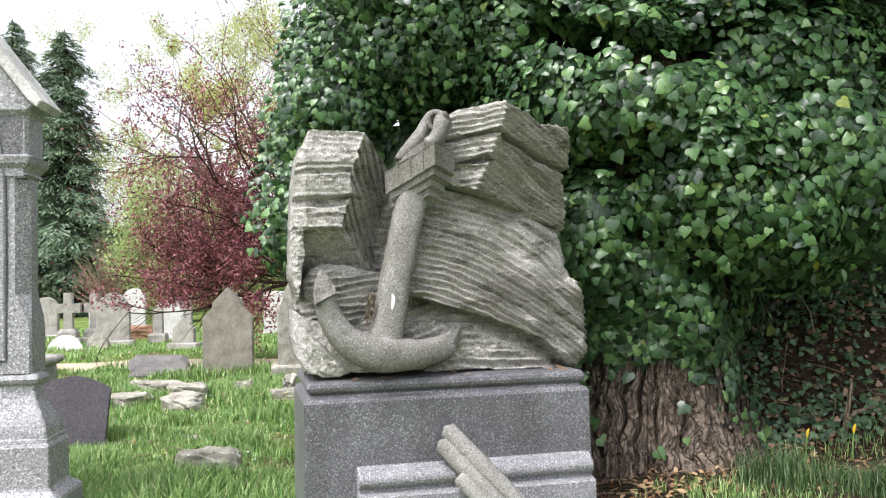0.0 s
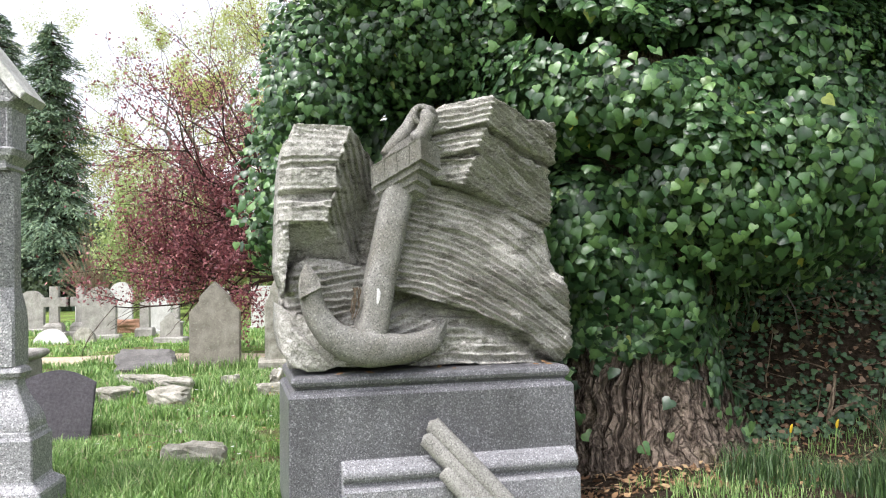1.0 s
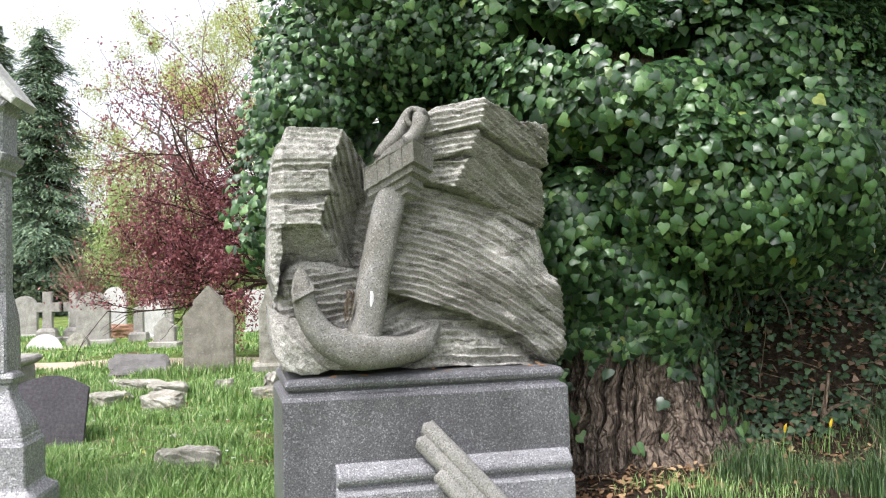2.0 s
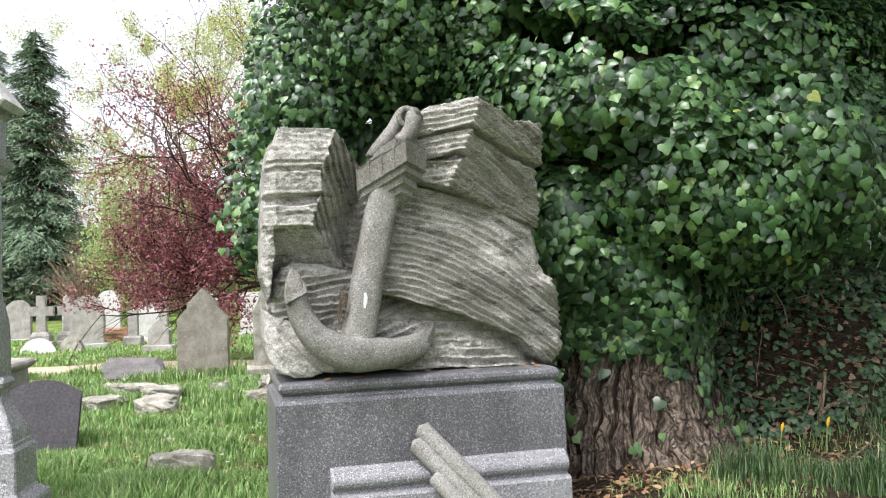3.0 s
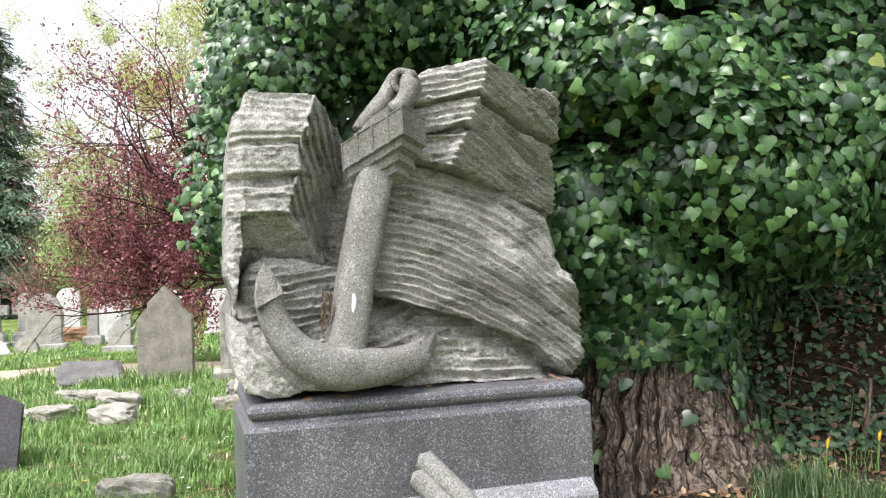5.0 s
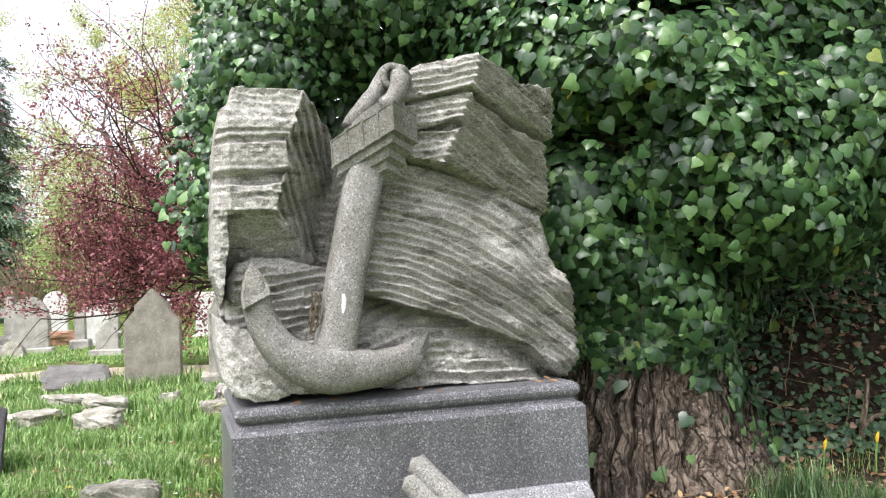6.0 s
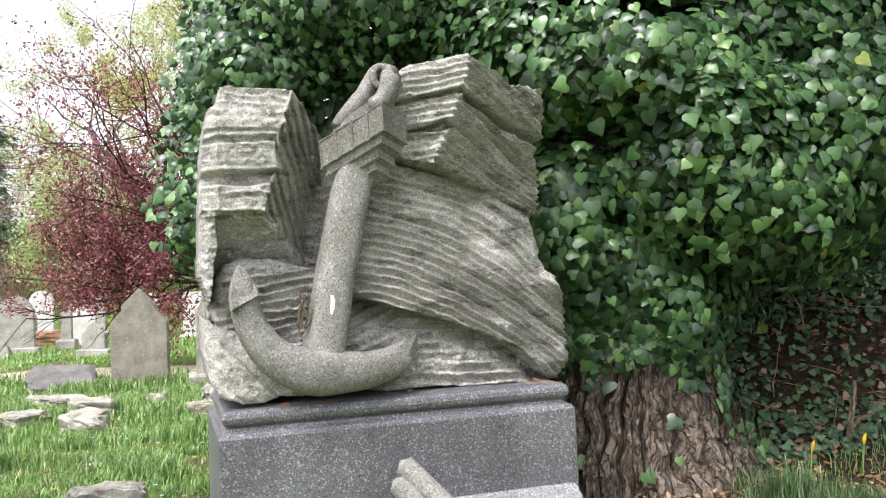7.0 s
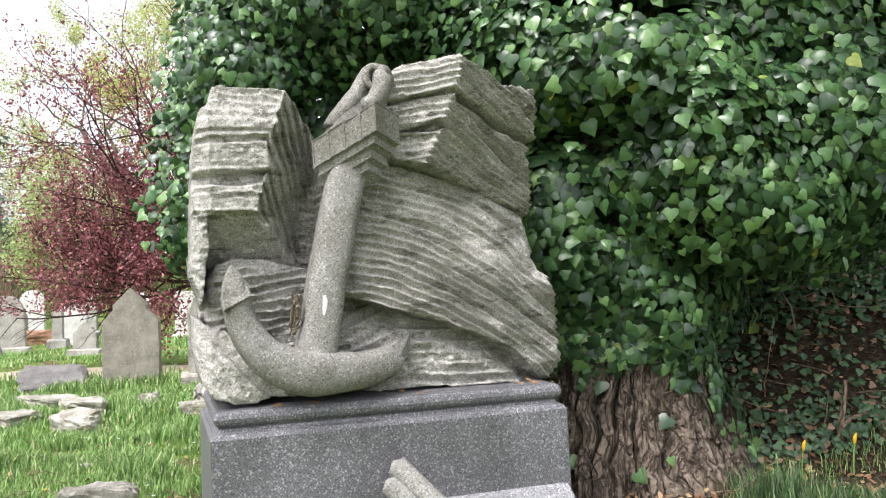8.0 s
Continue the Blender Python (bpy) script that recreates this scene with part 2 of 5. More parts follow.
def loft(rings):
    """Closed rings of equal length, joined in order and capped."""
    bm = bmesh.new()
    rows = [[bm.verts.new(p) for p in ring] for ring in rings]
    n = len(rows[0])
    for a, b in zip(rows, rows[1:]):
        for i in range(n):
            bm.faces.new((a[i], a[(i + 1) % n], b[(i + 1) % n], b[i]))
    bm.faces.new(rows[0][::-1])
    bm.faces.new(rows[-1])
    return bm


def stepped_block(x0, y0, x1, y1, profile, cut=0.004):
    """A block whose sides follow (inset, height) steps all round, with small arrises."""
    rings = []
    for s, z in profile:
        a, b, c, d = x0 + s, y0 + s, x1 - s, y1 - s
        rings.append([(a + cut, b, z), (c - cut, b, z), (c, b + cut, z), (c, d - cut, z), (c - cut, d, z), (a + cut, d, z), (a, d - cut, z), (a, b + cut, z)])
    return loft(rings)


def prism(outline, depth, bevel=0.006):
    """An upright slab: an outline in x and z, pushed back along y, with rounded arrises."""
    bm = bmesh.new()
    front = [bm.verts.new((x, 0, z)) for x, z in outline]
    back = [bm.verts.new((x, depth, z)) for x, z in outline]
    n = len(outline)
    f = bm.faces.new(front)
    b = bm.faces.new(back[::-1])
    for i in range(n):
        bm.faces.new((front[i], back[i], back[(i + 1) % n], front[(i + 1) % n]))
    bmesh.ops.recalc_face_normals(bm, faces=bm.faces)
    if bevel:
        edges = [e for e in bm.edges if f in e.link_faces or b in e.link_faces]
        bmesh.ops.bevel(bm, geom=edges, offset=bevel, segments=2, affect="EDGES")
    return bm


def tube_arrays(lines, sides=6):
    """Tubes round polylines of (point, radius), as arrays of corners and quads."""
    vs, fs, base = [], [], 0
    ang = np.linspace(0, 2 * np.pi, sides, endpoint=False)
    for line in lines:
        p = np.array([q for q, r in line], float)
        r = np.array([r for q, r in line], float)
        t = np.gradient(p, axis=0)
        t /= np.linalg.norm(t, axis=1)[:, None] + 1e-9
        ref = np.where(np.abs(t[:, 2:3]) > 0.9, [[1.0, 0, 0]], [[0, 0, 1.0]])
        a = np.cross(t, ref)
        a /= np.linalg.norm(a, axis=1)[:, None] + 1e-9
        b = np.cross(t, a)
        ring = p[:, None] + r[:, None, None] * (np.cos(ang)[None, :, None] * a[:, None] + np.sin(ang)[None, :, None] * b[:, None])
        vs.append(ring.reshape(-1, 3))
        m = len(p)
        i = np.arange(m - 1)[:, None] * sides
        j = np.arange(sides)[None]
        k = (j + 1) % sides
        fs.append(np.stack([base + i + j, base + i + k, base + i + sides + k, base + i + sides + j], -1).reshape(-1, 4))
        base += m * sides
    return np.concatenate(vs), np.concatenate(fs)


def tubes(name, lines, material, parent=None, sides=6, label=""):
    v, f = tube_arrays(lines, sides)
    return attach(name, from_arrays(name, v, f, True), material, parent, label)


def soft_noise(u, w, scale, seed):
    """Smooth noise in -1..1 over arrays, by lattice."""
    r = np.random.default_rng(seed).uniform(-1, 1, (256, 256))
    x, y = np.asarray(u) * scale + 37.3, np.asarray(w) * scale + 11.7
    i, j = np.floor(x).astype(int), np.floor(y).astype(int)
    a, b = x - i, y - j
    a, b = a * a * (3 - 2 * a), b * b * (3 - 2 * b)
    q = lambda m, n: r[m % 256, n % 256]
    return (q(i, j) * (1 - a) + q(i + 1, j) * a) * (1 - b) + (q(i, j + 1) * (1 - a) + q(i + 1, j + 1) * a) * b


def smooth(lo, hi, x):
    s = np.clip((np.asarray(x, float) - lo) / (hi - lo), 0, 1)
    return s * s * (3 - 2 * s)


# leaf outlines: corners in the leaf's plane (x across, y towards the tip, z up out of it), and triangles
def fan_leaf(outline, fold=0.12, curl=0.1):
    pts = [(0, 0, 0)] + [(x, y, -abs(x) * fold - y * y * curl) for x, y in outline]
    mid = [(0, 0.5, 0.03)]
    n = len(outline)
    v = np.array(mid + [p for p in pts[1:]], float)
    f = np.array([(0, 1 + i, 1 + (i + 1) % n) for i in range(n)])
    return v, f


IVY_LEAF = fan_leaf([(0, 0.03), (0.24, -0.08), (0.45, 0.02), (0.52, 0.27), (0.3, 0.55), (0.0, 0.95), (-0.32, 0.55), (-0.5, 0.24), (-0.44, 0.0), (-0.22, -0.07)], 0.22, 0.16)
OVAL_LEAF = fan_leaf([(0, 0), (0.25, 0.3), (0.2, 0.7), (0, 1), (-0.2, 0.7), (-0.25, 0.3)])
SPRAY_LEAF = (np.array([(0, 0, 0), (0.3, 0.35, 0), (0.12, 0.5, 0), (0.28, 0.75, -0.1), (0, 1, -0.12), (-0.28, 0.7, -0.1), (-0.12, 0.45, 0), (-0.3, 0.3, 0)], float), np.array([(0, 1, 2), (0, 2, 6), (0, 6, 7), (2, 3, 4), (2, 4, 6), (4, 5, 6)]))

NEEDLE_SPRAY = (np.array([(0, 0, 0), (0.13, 0.3, -0.02), (0.05, 0.45, 0), (0.10, 0.7, -0.06), (0, 1, -0.12), (-0.10, 0.66, -0.06), (-0.05, 0.42, 0), (-0.13, 0.26, -0.02)], float), SPRAY_LEAF[1])


def unit(a):
    return a / (np.linalg.norm(a, axis=-1, keepdims=True) + 1e-9)


def leaf_arrays(place, normal, tip, size, leaf):
    """Leaves at places, facing along normal, with the tip along tip as nearly as may be."""
    n = unit(np.asarray(normal, float))
    y = unit(tip - (tip * n).sum(-1, keepdims=True) * n)
    x = np.cross(y, n)
    v, f = leaf
    s = np.asarray(size, float)[:, None, None]
    co = place[:, None] + s * (v[None, :, 0:1] * x[:, None] + v[None, :, 1:2] * y[:, None] + v[None, :, 2:3] * n[:, None])
    k = len(v)
    return co.reshape(-1, 3), (f[None] + (np.arange(len(place)) * k)[:, None, None]).reshape(-1, 3)


def foliage(name, place, normal, tip, size, leaf, material, parent=None, label=""):
    v, f = leaf_arrays(np.asarray(place, float), normal, np.asarray(tip, float), size, leaf)
    ob = attach(name, from_arrays(name, v, f), material, parent, label)
    ob["kind"] = "stuff"
    return ob


def grow(start, way, length, radius, depth, rng, lines, tips, spread=0.6, up=0.12, bend=0.25, kids=(2, 4), shrink=0.68):
    """Tapered limbs that fork; fills lines with polylines and tips with the ends and points of thin twigs."""
    p, d = np.array(start, float), unit(np.array(way, float))
    n = 5
    line = [(p.copy(), radius)]
    for i in range(n):
        d = unit(d + rng.normal(0, bend / 2, 3) + np.array([0, 0, up / 2]))
        p = p + d * length / n
        line.append((p.copy(), radius * (1 - 0.42 * (i + 1) / n)))
        if depth <= 1:
            tips.append((p.copy(), d.copy()))
    lines.append(line)
    if depth > 0:
        for c in range(rng.integers(*kids) + 1):
            q, r = line[rng.integers(2, n + 1)] if c else line[-1]
            grow(q, d + rng.normal(0, spread, 3), length * shrink * rng.uniform(0.8, 1.15), r * 0.8, depth - 1, rng, lines, tips, spread, up, bend, kids, shrink)


# ---- ground ----
def ground_z(x, y):
    x, y = np.asarray(x, float), np.asarray(y, float)
    z = 0.12 * smooth(0.1, 1.1, x) * (1 - smooth(9, 20, y)) + 0.07 * smooth(6, 9, y) * (1 - smooth(11, 14, y))
    bank = smooth(1.1, 2.6, x + 0.55 * (y - 4.0)) * smooth(3.6, 4.8, y) * smooth(0.9, 1.6, x)
    z = z + 0.75 * bank * (1 - smooth(14, 30, y))
    return z + 0.025 * soft_noise(x, y, 1.3, 5) + 0.012 * soft_noise(x, y, 4.1, 6)


def make_ground():
    def axis(lo, hi, near0, near1):
        far = np.array([-400, -200, -100, -60, -40, -25, -16.0])
        return np.concatenate([far[far < near0 - 3], np.arange(near0 - 3, near0, 0.5), np.arange(near0, near1, 0.08), np.arange(near1, near1 + 14, 0.6), [near1 + 18, near1 + 30, near1 + 60, near1 + 120, near1 + 300]])
    xs, ys = axis(0, 0, -8.0, 4.0), axis(0, 0, -1.0, 15.0)
    X, Y = np.meshgrid(xs, ys, indexing="ij")
    Z = ground_z(X, Y)
    a, b = X.shape
    v = np.stack([X, Y, Z], -1).reshape(-1, 3)
    i = (np.arange(a - 1)[:, None] * b + np.arange(b - 1)[None]).reshape(-1)
    ob = attach("ground", from_arrays("ground", v, np.stack([i, i + b, i + b + 1, i + 1], -1), True), TURF)
    tagged(ob, "rough green churchyard turf with bare earth under the tree", "ground", kind="structure")
    # the gravel path that crosses behind the near graves
    px = np.linspace(-14, 3, 60)
    rows = []
    for x in px:
        c = 9.9 + 0.10 * (x + 3) + 0.12 * math.sin(x * 1.3)
        for o in np.linspace(-0.55, 0.55, 5):
            rows.append((x, c + o, float(ground_z(x, c + o)) + 0.014 - 0.02 * abs(o)))
    k = np.arange(59)[:, None] * 5 + np.arange(4)[None]
    k = k.reshape(-1)
    ob = attach("path", from_arrays("path", np.array(rows), np.stack([k, k + 5, k + 6, k + 1], -1), True), PATH_MAT)
    tagged(ob, "narrow sandy gravel path between the graves", "path", kind="structure")


make_ground()


# ---- the anchor monument ----
BASE = 0.552
monument = holder("anchor_monument", pose(-0.499, 3.0, 0, 0, 0, 13.2), "grey granite anchor on carved rocks above a dark plinth", "monument")


def make_plinth():
    body = stepped_block(0, 0, 1.07, 0.60, [(-0.004, 0.0), (0.0, BASE - 0.012), (0.008, BASE)])
    part("plinth", body, GRANITE_DARK, monument, "dark polished granite plinth")
    prof = [(0.012, BASE), (0.022, BASE + 0.006), (0.026, BASE + 0.014), (0.022, BASE + 0.02)]
    for i in range(7):
        a = math.pi * (i / 6 - 0.5)
        prof.append((0.028 - 0.018 * math.cos(a), BASE + 0.042 + 0.022 * math.sin(a)))
    prof.append((0.06, BASE + 0.068))
    part("cap_moulding", stepped_block(0, 0, 1.07, 0.60, prof, 0.008), GRANITE_DARK, monument, "rolled granite moulding with a dark groove")


def stripes(q, period, seed, u, w, fade=0.5):
    """Rows of chiselled ledges: a worn, broken saw-tooth across q that dies out in patches."""
    q = q + 0.008 * soft_noise(u, w, 5, seed) + 0.0035 * soft_noise(u, w, 21, seed + 1)
    k = q / period
    cell = np.floor(k)
    r = k - cell
    strength = 0.72 + 0.28 * np.sin(cell * 12.9898 + seed) * np.cos(cell * 4.1)
    strength = strength * np.clip(1 - fade + 1.5 * fade * (0.55 + soft_noise(u * 0.7 + cell * 0.37, w, 9, seed + 3)), 0.1, 1.3)
    saw = np.where(r < 0.78, (r / 0.78) ** 1.8, (1 - r) / 0.22)
    pits = np.maximum(0, soft_noise(u * 0.55, w, 55, seed + 2) - 0.05)
    return 1.6 * strength * (0.5 - saw) + 0.2 * pits


def make_rockwork():
    step = 0.0036
    us, ws = np.arange(-0.05, 1.20, step), np.arange(0.045, 1.13, step)
    u, w = np.meshgrid(us, ws, indexing="ij")
    ur = u + 0.004 * soft_noise(u, w, 14, 3) + 0.002 * soft_noise(u, w, 45, 5)
    w2 = w + 0.004 * soft_noise(u, w, 16, 4) + 0.002 * soft_noise(u, w, 45, 6)
    FAR = 9.0
    line = lambda x, pts: np.interp(x, [p[0] for p in pts], [p[1] for p in pts])
    across = lambda pts: np.interp(w2, [p[0] for p in pts], [p[1] for p in pts])
    v = np.full(u.shape, FAR)
    fine = 0.0022 * soft_noise(u, w, 60, 7) + 0.0022 * soft_noise(u, w, 125, 8) + 0.0035 * soft_noise(u, w, 18, 9)

    def lay(mask, depth):
        np.copyto(v, np.where(mask & (depth < v), depth, v))

    # backing stone between the masses
    top = line(u, [(0.0, 0.58), (0.3, 0.74), (0.42, 0.82), (0.55, 0.92), (0.62, 0.9), (0.7, 0.6), (1.3, 0.4)])
    lay((w2 < top) & (u > 0.02) & (u < 1.05), 0.30 + 0.012 * stripes(w2 + 0.3 * u, 0.03, 2, u, w) + fine)

    # left block: a banded front with a sharp arris, and an oblique face that runs back to the shank
    edge = across([(0.60, 0.146), (0.666, 0.156), (0.715, 0.175), (0.736, 0.187), (0.828, 0.190), (0.845, 0.203), (0.908, 0.220), (0.975, 0.241)])
    beyond = np.maximum(0, ur - edge)
    roof = line(u, [(-0.03, 0.86), (-0.012, 0.905), (0.022, 0.921), (0.034, 0.974), (0.238, 0.978), (0.263, 0.955), (0.295, 0.916), (0.358, 0.868), (0.40, 0.79)])
    floor_l = line(u, [(0.0, 0.618), (0.150, 0.616), (0.213, 0.543), (0.277, 0.476), (0.36, 0.44)])
    left = across([(0.355, -0.008), (0.44, -0.034), (0.62, -0.027), (0.81, -0.018), (0.91, -0.002), (0.925, 0.024), (0.98, 0.036)])
    lip = 0.006 * soft_noise(u, w * 0, 9, 15)
    front = 0.052 + 0.03 * smooth(0.84, 0.97, w2) + 1.1 * np.maximum(0, 0.022 - u)
    front = front + 0.016 * (smooth(0.811, 0.817, w2 + lip) - smooth(0.826, 0.834, w2 + lip)) + 0.008 * (smooth(0.838, 0.842, w2) - smooth(0.848, 0.853, w2))
    front = front + 0.045 * (smooth(0.690, 0.699, w2 + lip) - smooth(0.724, 0.737, w2 + lip)) - 0.012 * (1 - smooth(0.70, 0.72, w2))
    front = front + 0.0035 * stripes(w2, 0.024, 12, u, w, 0.7)
    slant = 0.954 * ur + 0.30 * w2
    oblique = 0.052 + 1.42 * beyond + 0.034 * stripes(-slant, 0.027, 11, u, w, 0.5) + 0.02 * smooth(0.0, 0.03, beyond) * smooth(0.75, 0.60, w2)
    lay((u > left) & (w2 < roof) & (w2 > floor_l) & (ur < 0.405), np.where(beyond > 0, oblique, front) + fine)
    # rough hollow under it, and the strip that runs down its left side
    under = np.clip(0.618 - w2, 0, 0.2)
    lay((u > left) & (ur < 0.16 + 0.95 * under) & (w2 < 0.622) & (w2 > 0.30), 0.058 + 1.25 * under + 1.2 * np.maximum(0, ur - 0.13 - 0.9 * under) + 2.2 * fine)
    lay((u > left) & (ur < 0.006 + 0.012 * soft_noise(u * 0, w, 12, 14)) & (w2 < 0.64) & (w2 > 0.352), 0.062 + 0.7 * np.maximum(0, -0.012 - u) + 2 * fine)

    # ribbed shoulder behind the fluke, flat-faced with a rounded upper corner
    crest = line(u, [(0.008, 0.30), (0.012, 0.42), (0.04, 0.466), (0.083, 0.486), (0.19, 0.480), (0.267, 0.458), (0.33, 0.44)])
    lay((ur > 0.010) & (ur < 0.36) & (w2 < crest) & (w2 > 0.15), 0.105 + 0.16 * u + 1.1 * np.maximum(0, w2 - crest + 0.03) + 1.1 * np.maximum(0, 0.035 - u) + 0.016 * stripes(w2 - 0.12 * u + 0.35 * np.maximum(0, 0.30 - w2) * u, 0.026, 21, u, w, 0.7) + 1.3 * fine)

    # lower left foot: a split, slanting lump
    head = line(u, [(-0.04, 0.31), (-0.029, 0.322), (0.02, 0.285), (0.095, 0.275), (0.2, 0.18), (0.3, 0.13), (0.5, 0.14), (0.6, 0.20), (1.25, 0.2)])
    foot = line(u, [(-0.03, 0.17), (-0.014, 0.136), (0.018, 0.092), (0.07, 0.078), (0.128, 0.076), (0.21, 0.088), (0.4, 0.075), (1.2, 0.06)]) + 0.006 * soft_noise(u, w, 22, 31)
    left2 = across([(0.06, 0.035), (0.09, 0.016), (0.138, -0.014), (0.22, -0.031), (0.32, -0.030)])
    split = 0.02 * smooth(-0.008, 0.004, w2 - 0.245 + 1.05 * (u - 0.02) + 0.012 * soft_noise(u, w, 20, 24))
    lay((u > left2) & (w2 < head) & (w2 > foot) & (u < 0.64), 0.028 + split + 0.16 * smooth(0.30, 0.52, u) + 0.16 * np.maximum(0, w2 - 0.16) + 0.8 * np.maximum(0, 0.012 - u) + 0.35 * np.maximum(0, 0.10 - w2) + 0.006 * stripes(w2 + 0.9 * u, 0.05, 23, u, w, 0.9) + 0.9 * fine)

    # upper right mass: two faces that meet at a stepped arris
    c0 = line(u, [(0.50, 1.03), (0.54, 1.054), (0.578, 1.06), (0.665, 1.089), (0.805, 1.110), (0.83, 1.10), (0.957, 1.043), (0.985, 1.04), (1.101, 1.031), (1.14, 1.0)]) + 0.004 * soft_noise(u, w * 0, 30, 34)
    c1 = line(u, [(0.5, 0.955), (0.591, 0.968), (0.768, 0.998), (0.934, 0.922), (1.108, 0.862)])
    c2 = line(u, [(0.425, 0.79), (0.523, 0.806), (0.589, 0.783), (0.68, 0.763), (0.761, 0.727), (0.919, 0.666), (1.1, 0.603), (1.2, 0.57)])
    c3 = line(u, [(0.33, 0.372), (0.436, 0.351), (0.464, 0.342), (0.559, 0.312), (0.709, 0.272), (0.842, 0.218), (0.939, 0.17), (1.014, 0.09), (1.06, 0.06), (1.2, 0.06)]) + 0.005 * soft_noise(u, w * 0, 14, 35)
    right = across([(0.05, 1.108), (0.123, 1.146), (0.258, 1.154), (0.36, 1.145), (0.395, 1.135), (0.42, 1.10), (0.466, 1.091), (0.60, 1.088), (0.62, 1.098), (0.757, 1.102), (0.80, 1.092), (0.822, 1.089), (0.874, 1.111), (1.02, 1.108), (1.04, 1.10)]) + 0.006 * soft_noise(u * 0, w, 40, 33)
    ar = across([(0.76, 0.672), (0.84, 0.713), (0.872, 0.722), (0.894, 0.735), (0.96, 0.766), (0.998, 0.775), (1.11, 0.805)])
    side = ur - ar
    turn = 0.105 + np.where(side < 0, 0.30 * -side, 0.40 * side)
    tilt = np.where(side < 0, w2 - 0.17 * side, w2 + 0.52 * side)
    cut = np.where(side < 0, 0.009, 0.026) * stripes(tilt, 0.0235, 41, u, w, 0.4)
    groove = 0.05 * (smooth(-0.034, -0.024, w2 - c1) - smooth(-0.006, 0.0, w2 - c1)) * smooth(0.0, 0.04, side)
    small = 0.022 * (smooth(-0.018, -0.012, w2 - c1) - smooth(-0.006, 0.0, w2 - c1)) * (1 - smooth(0.0, 0.04, side))
    wedge_lo = line(u, [(0.584, 0.862), (0.713, 0.865), (0.755, 0.876)])
    wedge_hi = line(u, [(0.584, 0.864), (0.719, 0.902), (0.757, 0.877)])
    wedge = 0.055 * smooth(0, 0.004, wedge_hi - w2) * (w2 > wedge_lo) * (u > 0.584) * (u < 0.757)
    chip = 0.02 * smooth(0.86, 0.85, w2) * smooth(0.0, -0.03, side)
    lay((w2 > c2) & (w2 < c0) & (u > 0.515) & (u < right), turn + groove + small + wedge + cut + chip - 0.016 * smooth(-0.004, 0.002, w2 - c1) + 0.5 * np.maximum(0, w2 - c0 + 0.02) + fine)
    # long flank: set back under the mass, swelling forward and fanning to the right as it comes down
    s = np.clip((c2 - w2) / (c2 - c3 + 1e-6), 0, 1)
    knob = ((u - 1.09) / 0.10) ** 2 + ((w2 - 0.36) / 0.06) ** 2
    hollow = ((u - 0.90) / 0.14) ** 2 + ((w2 - 0.47) / 0.09) ** 2
    bow = 0.225 - 0.165 * s ** 0.7 + 0.36 * np.maximum(0, u - 0.90) + 0.10 * np.maximum(0, 0.55 - u) + 1.2 * np.maximum(0, u - right + 0.03) + 0.9 * np.maximum(0, 0.12 - w2) - 0.035 * np.exp(-knob) + 0.012 * soft_noise(u, w, 5.5, 46) * smooth(0.9, 1.1, u)
    fan = w2 + 0.14 * (u - 0.43) + 0.46 * np.maximum(0, u - 0.5) ** 1.3 * (0.45 + 0.55 * smooth(0.70, 0.35, w2))
    rough = (0.017 + 0.016 * np.clip(0.55 + 0.9 * soft_noise(u, w, 3.4, 45), 0.25, 1)) * (1 - 0.5 * np.exp(-2 * hollow))
    lay((w2 <= c2 + 0.01) & (w2 > c3) & (u > 0.36) & (u < right), bow + rough * stripes(fan, 0.027, 43, u, w, 0.5) + 0.7 * fine)
    # soffit under the flank and the broken courses below it
    lay((w2 <= c3 + 0.012) & (w2 > foot) & (u > 0.36) & (u < right - 0.015), 0.175 - 0.075 * smooth(0.012, 0.09, c3 - w2) + 0.10 * np.maximum(0, 0.62 - u) + 0.10 * np.maximum(0, u - 0.86) + 0.022 * stripes(w2 + 0.06 * u + 0.5 * np.maximum(0, 0.55 - u), 0.033, 47, u, w, 0.6) + 2.0 * fine)

    solid = v < FAR - 1
    a, b = u.shape
    idx = np.arange(a * b).reshape(a, b)
    cells = solid[:-1, :-1] & solid[1:, :-1] & solid[1:, 1:] & solid[:-1, 1:]
    q = np.stack([idx[:-1, :-1], idx[1:, :-1], idx[1:, 1:], idx[:-1, 1:]], -1)[cells]
    back = np.where(solid, np.maximum(v + 0.02, 0.47 - 0.08 * smooth(0.6, 1.1, w)), 0.4)
    vv = np.where(solid, v, 0.4)
    pts = np.concatenate([np.stack([u, vv, w + BASE], -1).reshape(-1, 3), np.stack([u, back, w + BASE], -1).reshape(-1, 3)])
    n = a * b
    faces = [q, q[:, ::-1] + n]
    pad = np.zeros((a + 1, b + 1), bool)
    pad[1:a, 1:b] = cells
    for di, dj in ((1, 0), (-1, 0), (0, 1), (0, -1)):
        rim = cells & ~np.roll(np.roll(pad, -di, 0), -dj, 1)[1:a, 1:b]
        i, j = np.nonzero(rim)
        if di:
            i2 = i + (di > 0)
            e0, e1 = idx[i2, j], idx[i2, j + 1]
            e0, e1 = (e0, e1) if di > 0 else (e1, e0)
        else:
            j2 = j + (dj > 0)
            e0, e1 = idx[i, j2], idx[i + 1, j2]
            e0, e1 = (e1, e0) if dj > 0 else (e0, e1)
        faces.append(np.stack([e1, e0, e0 + n, e1 + n], -1))
    faces = np.concatenate(faces)
    used, inv = np.unique(faces, return_inverse=True)
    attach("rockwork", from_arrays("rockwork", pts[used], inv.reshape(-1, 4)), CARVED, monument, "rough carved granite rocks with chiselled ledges")


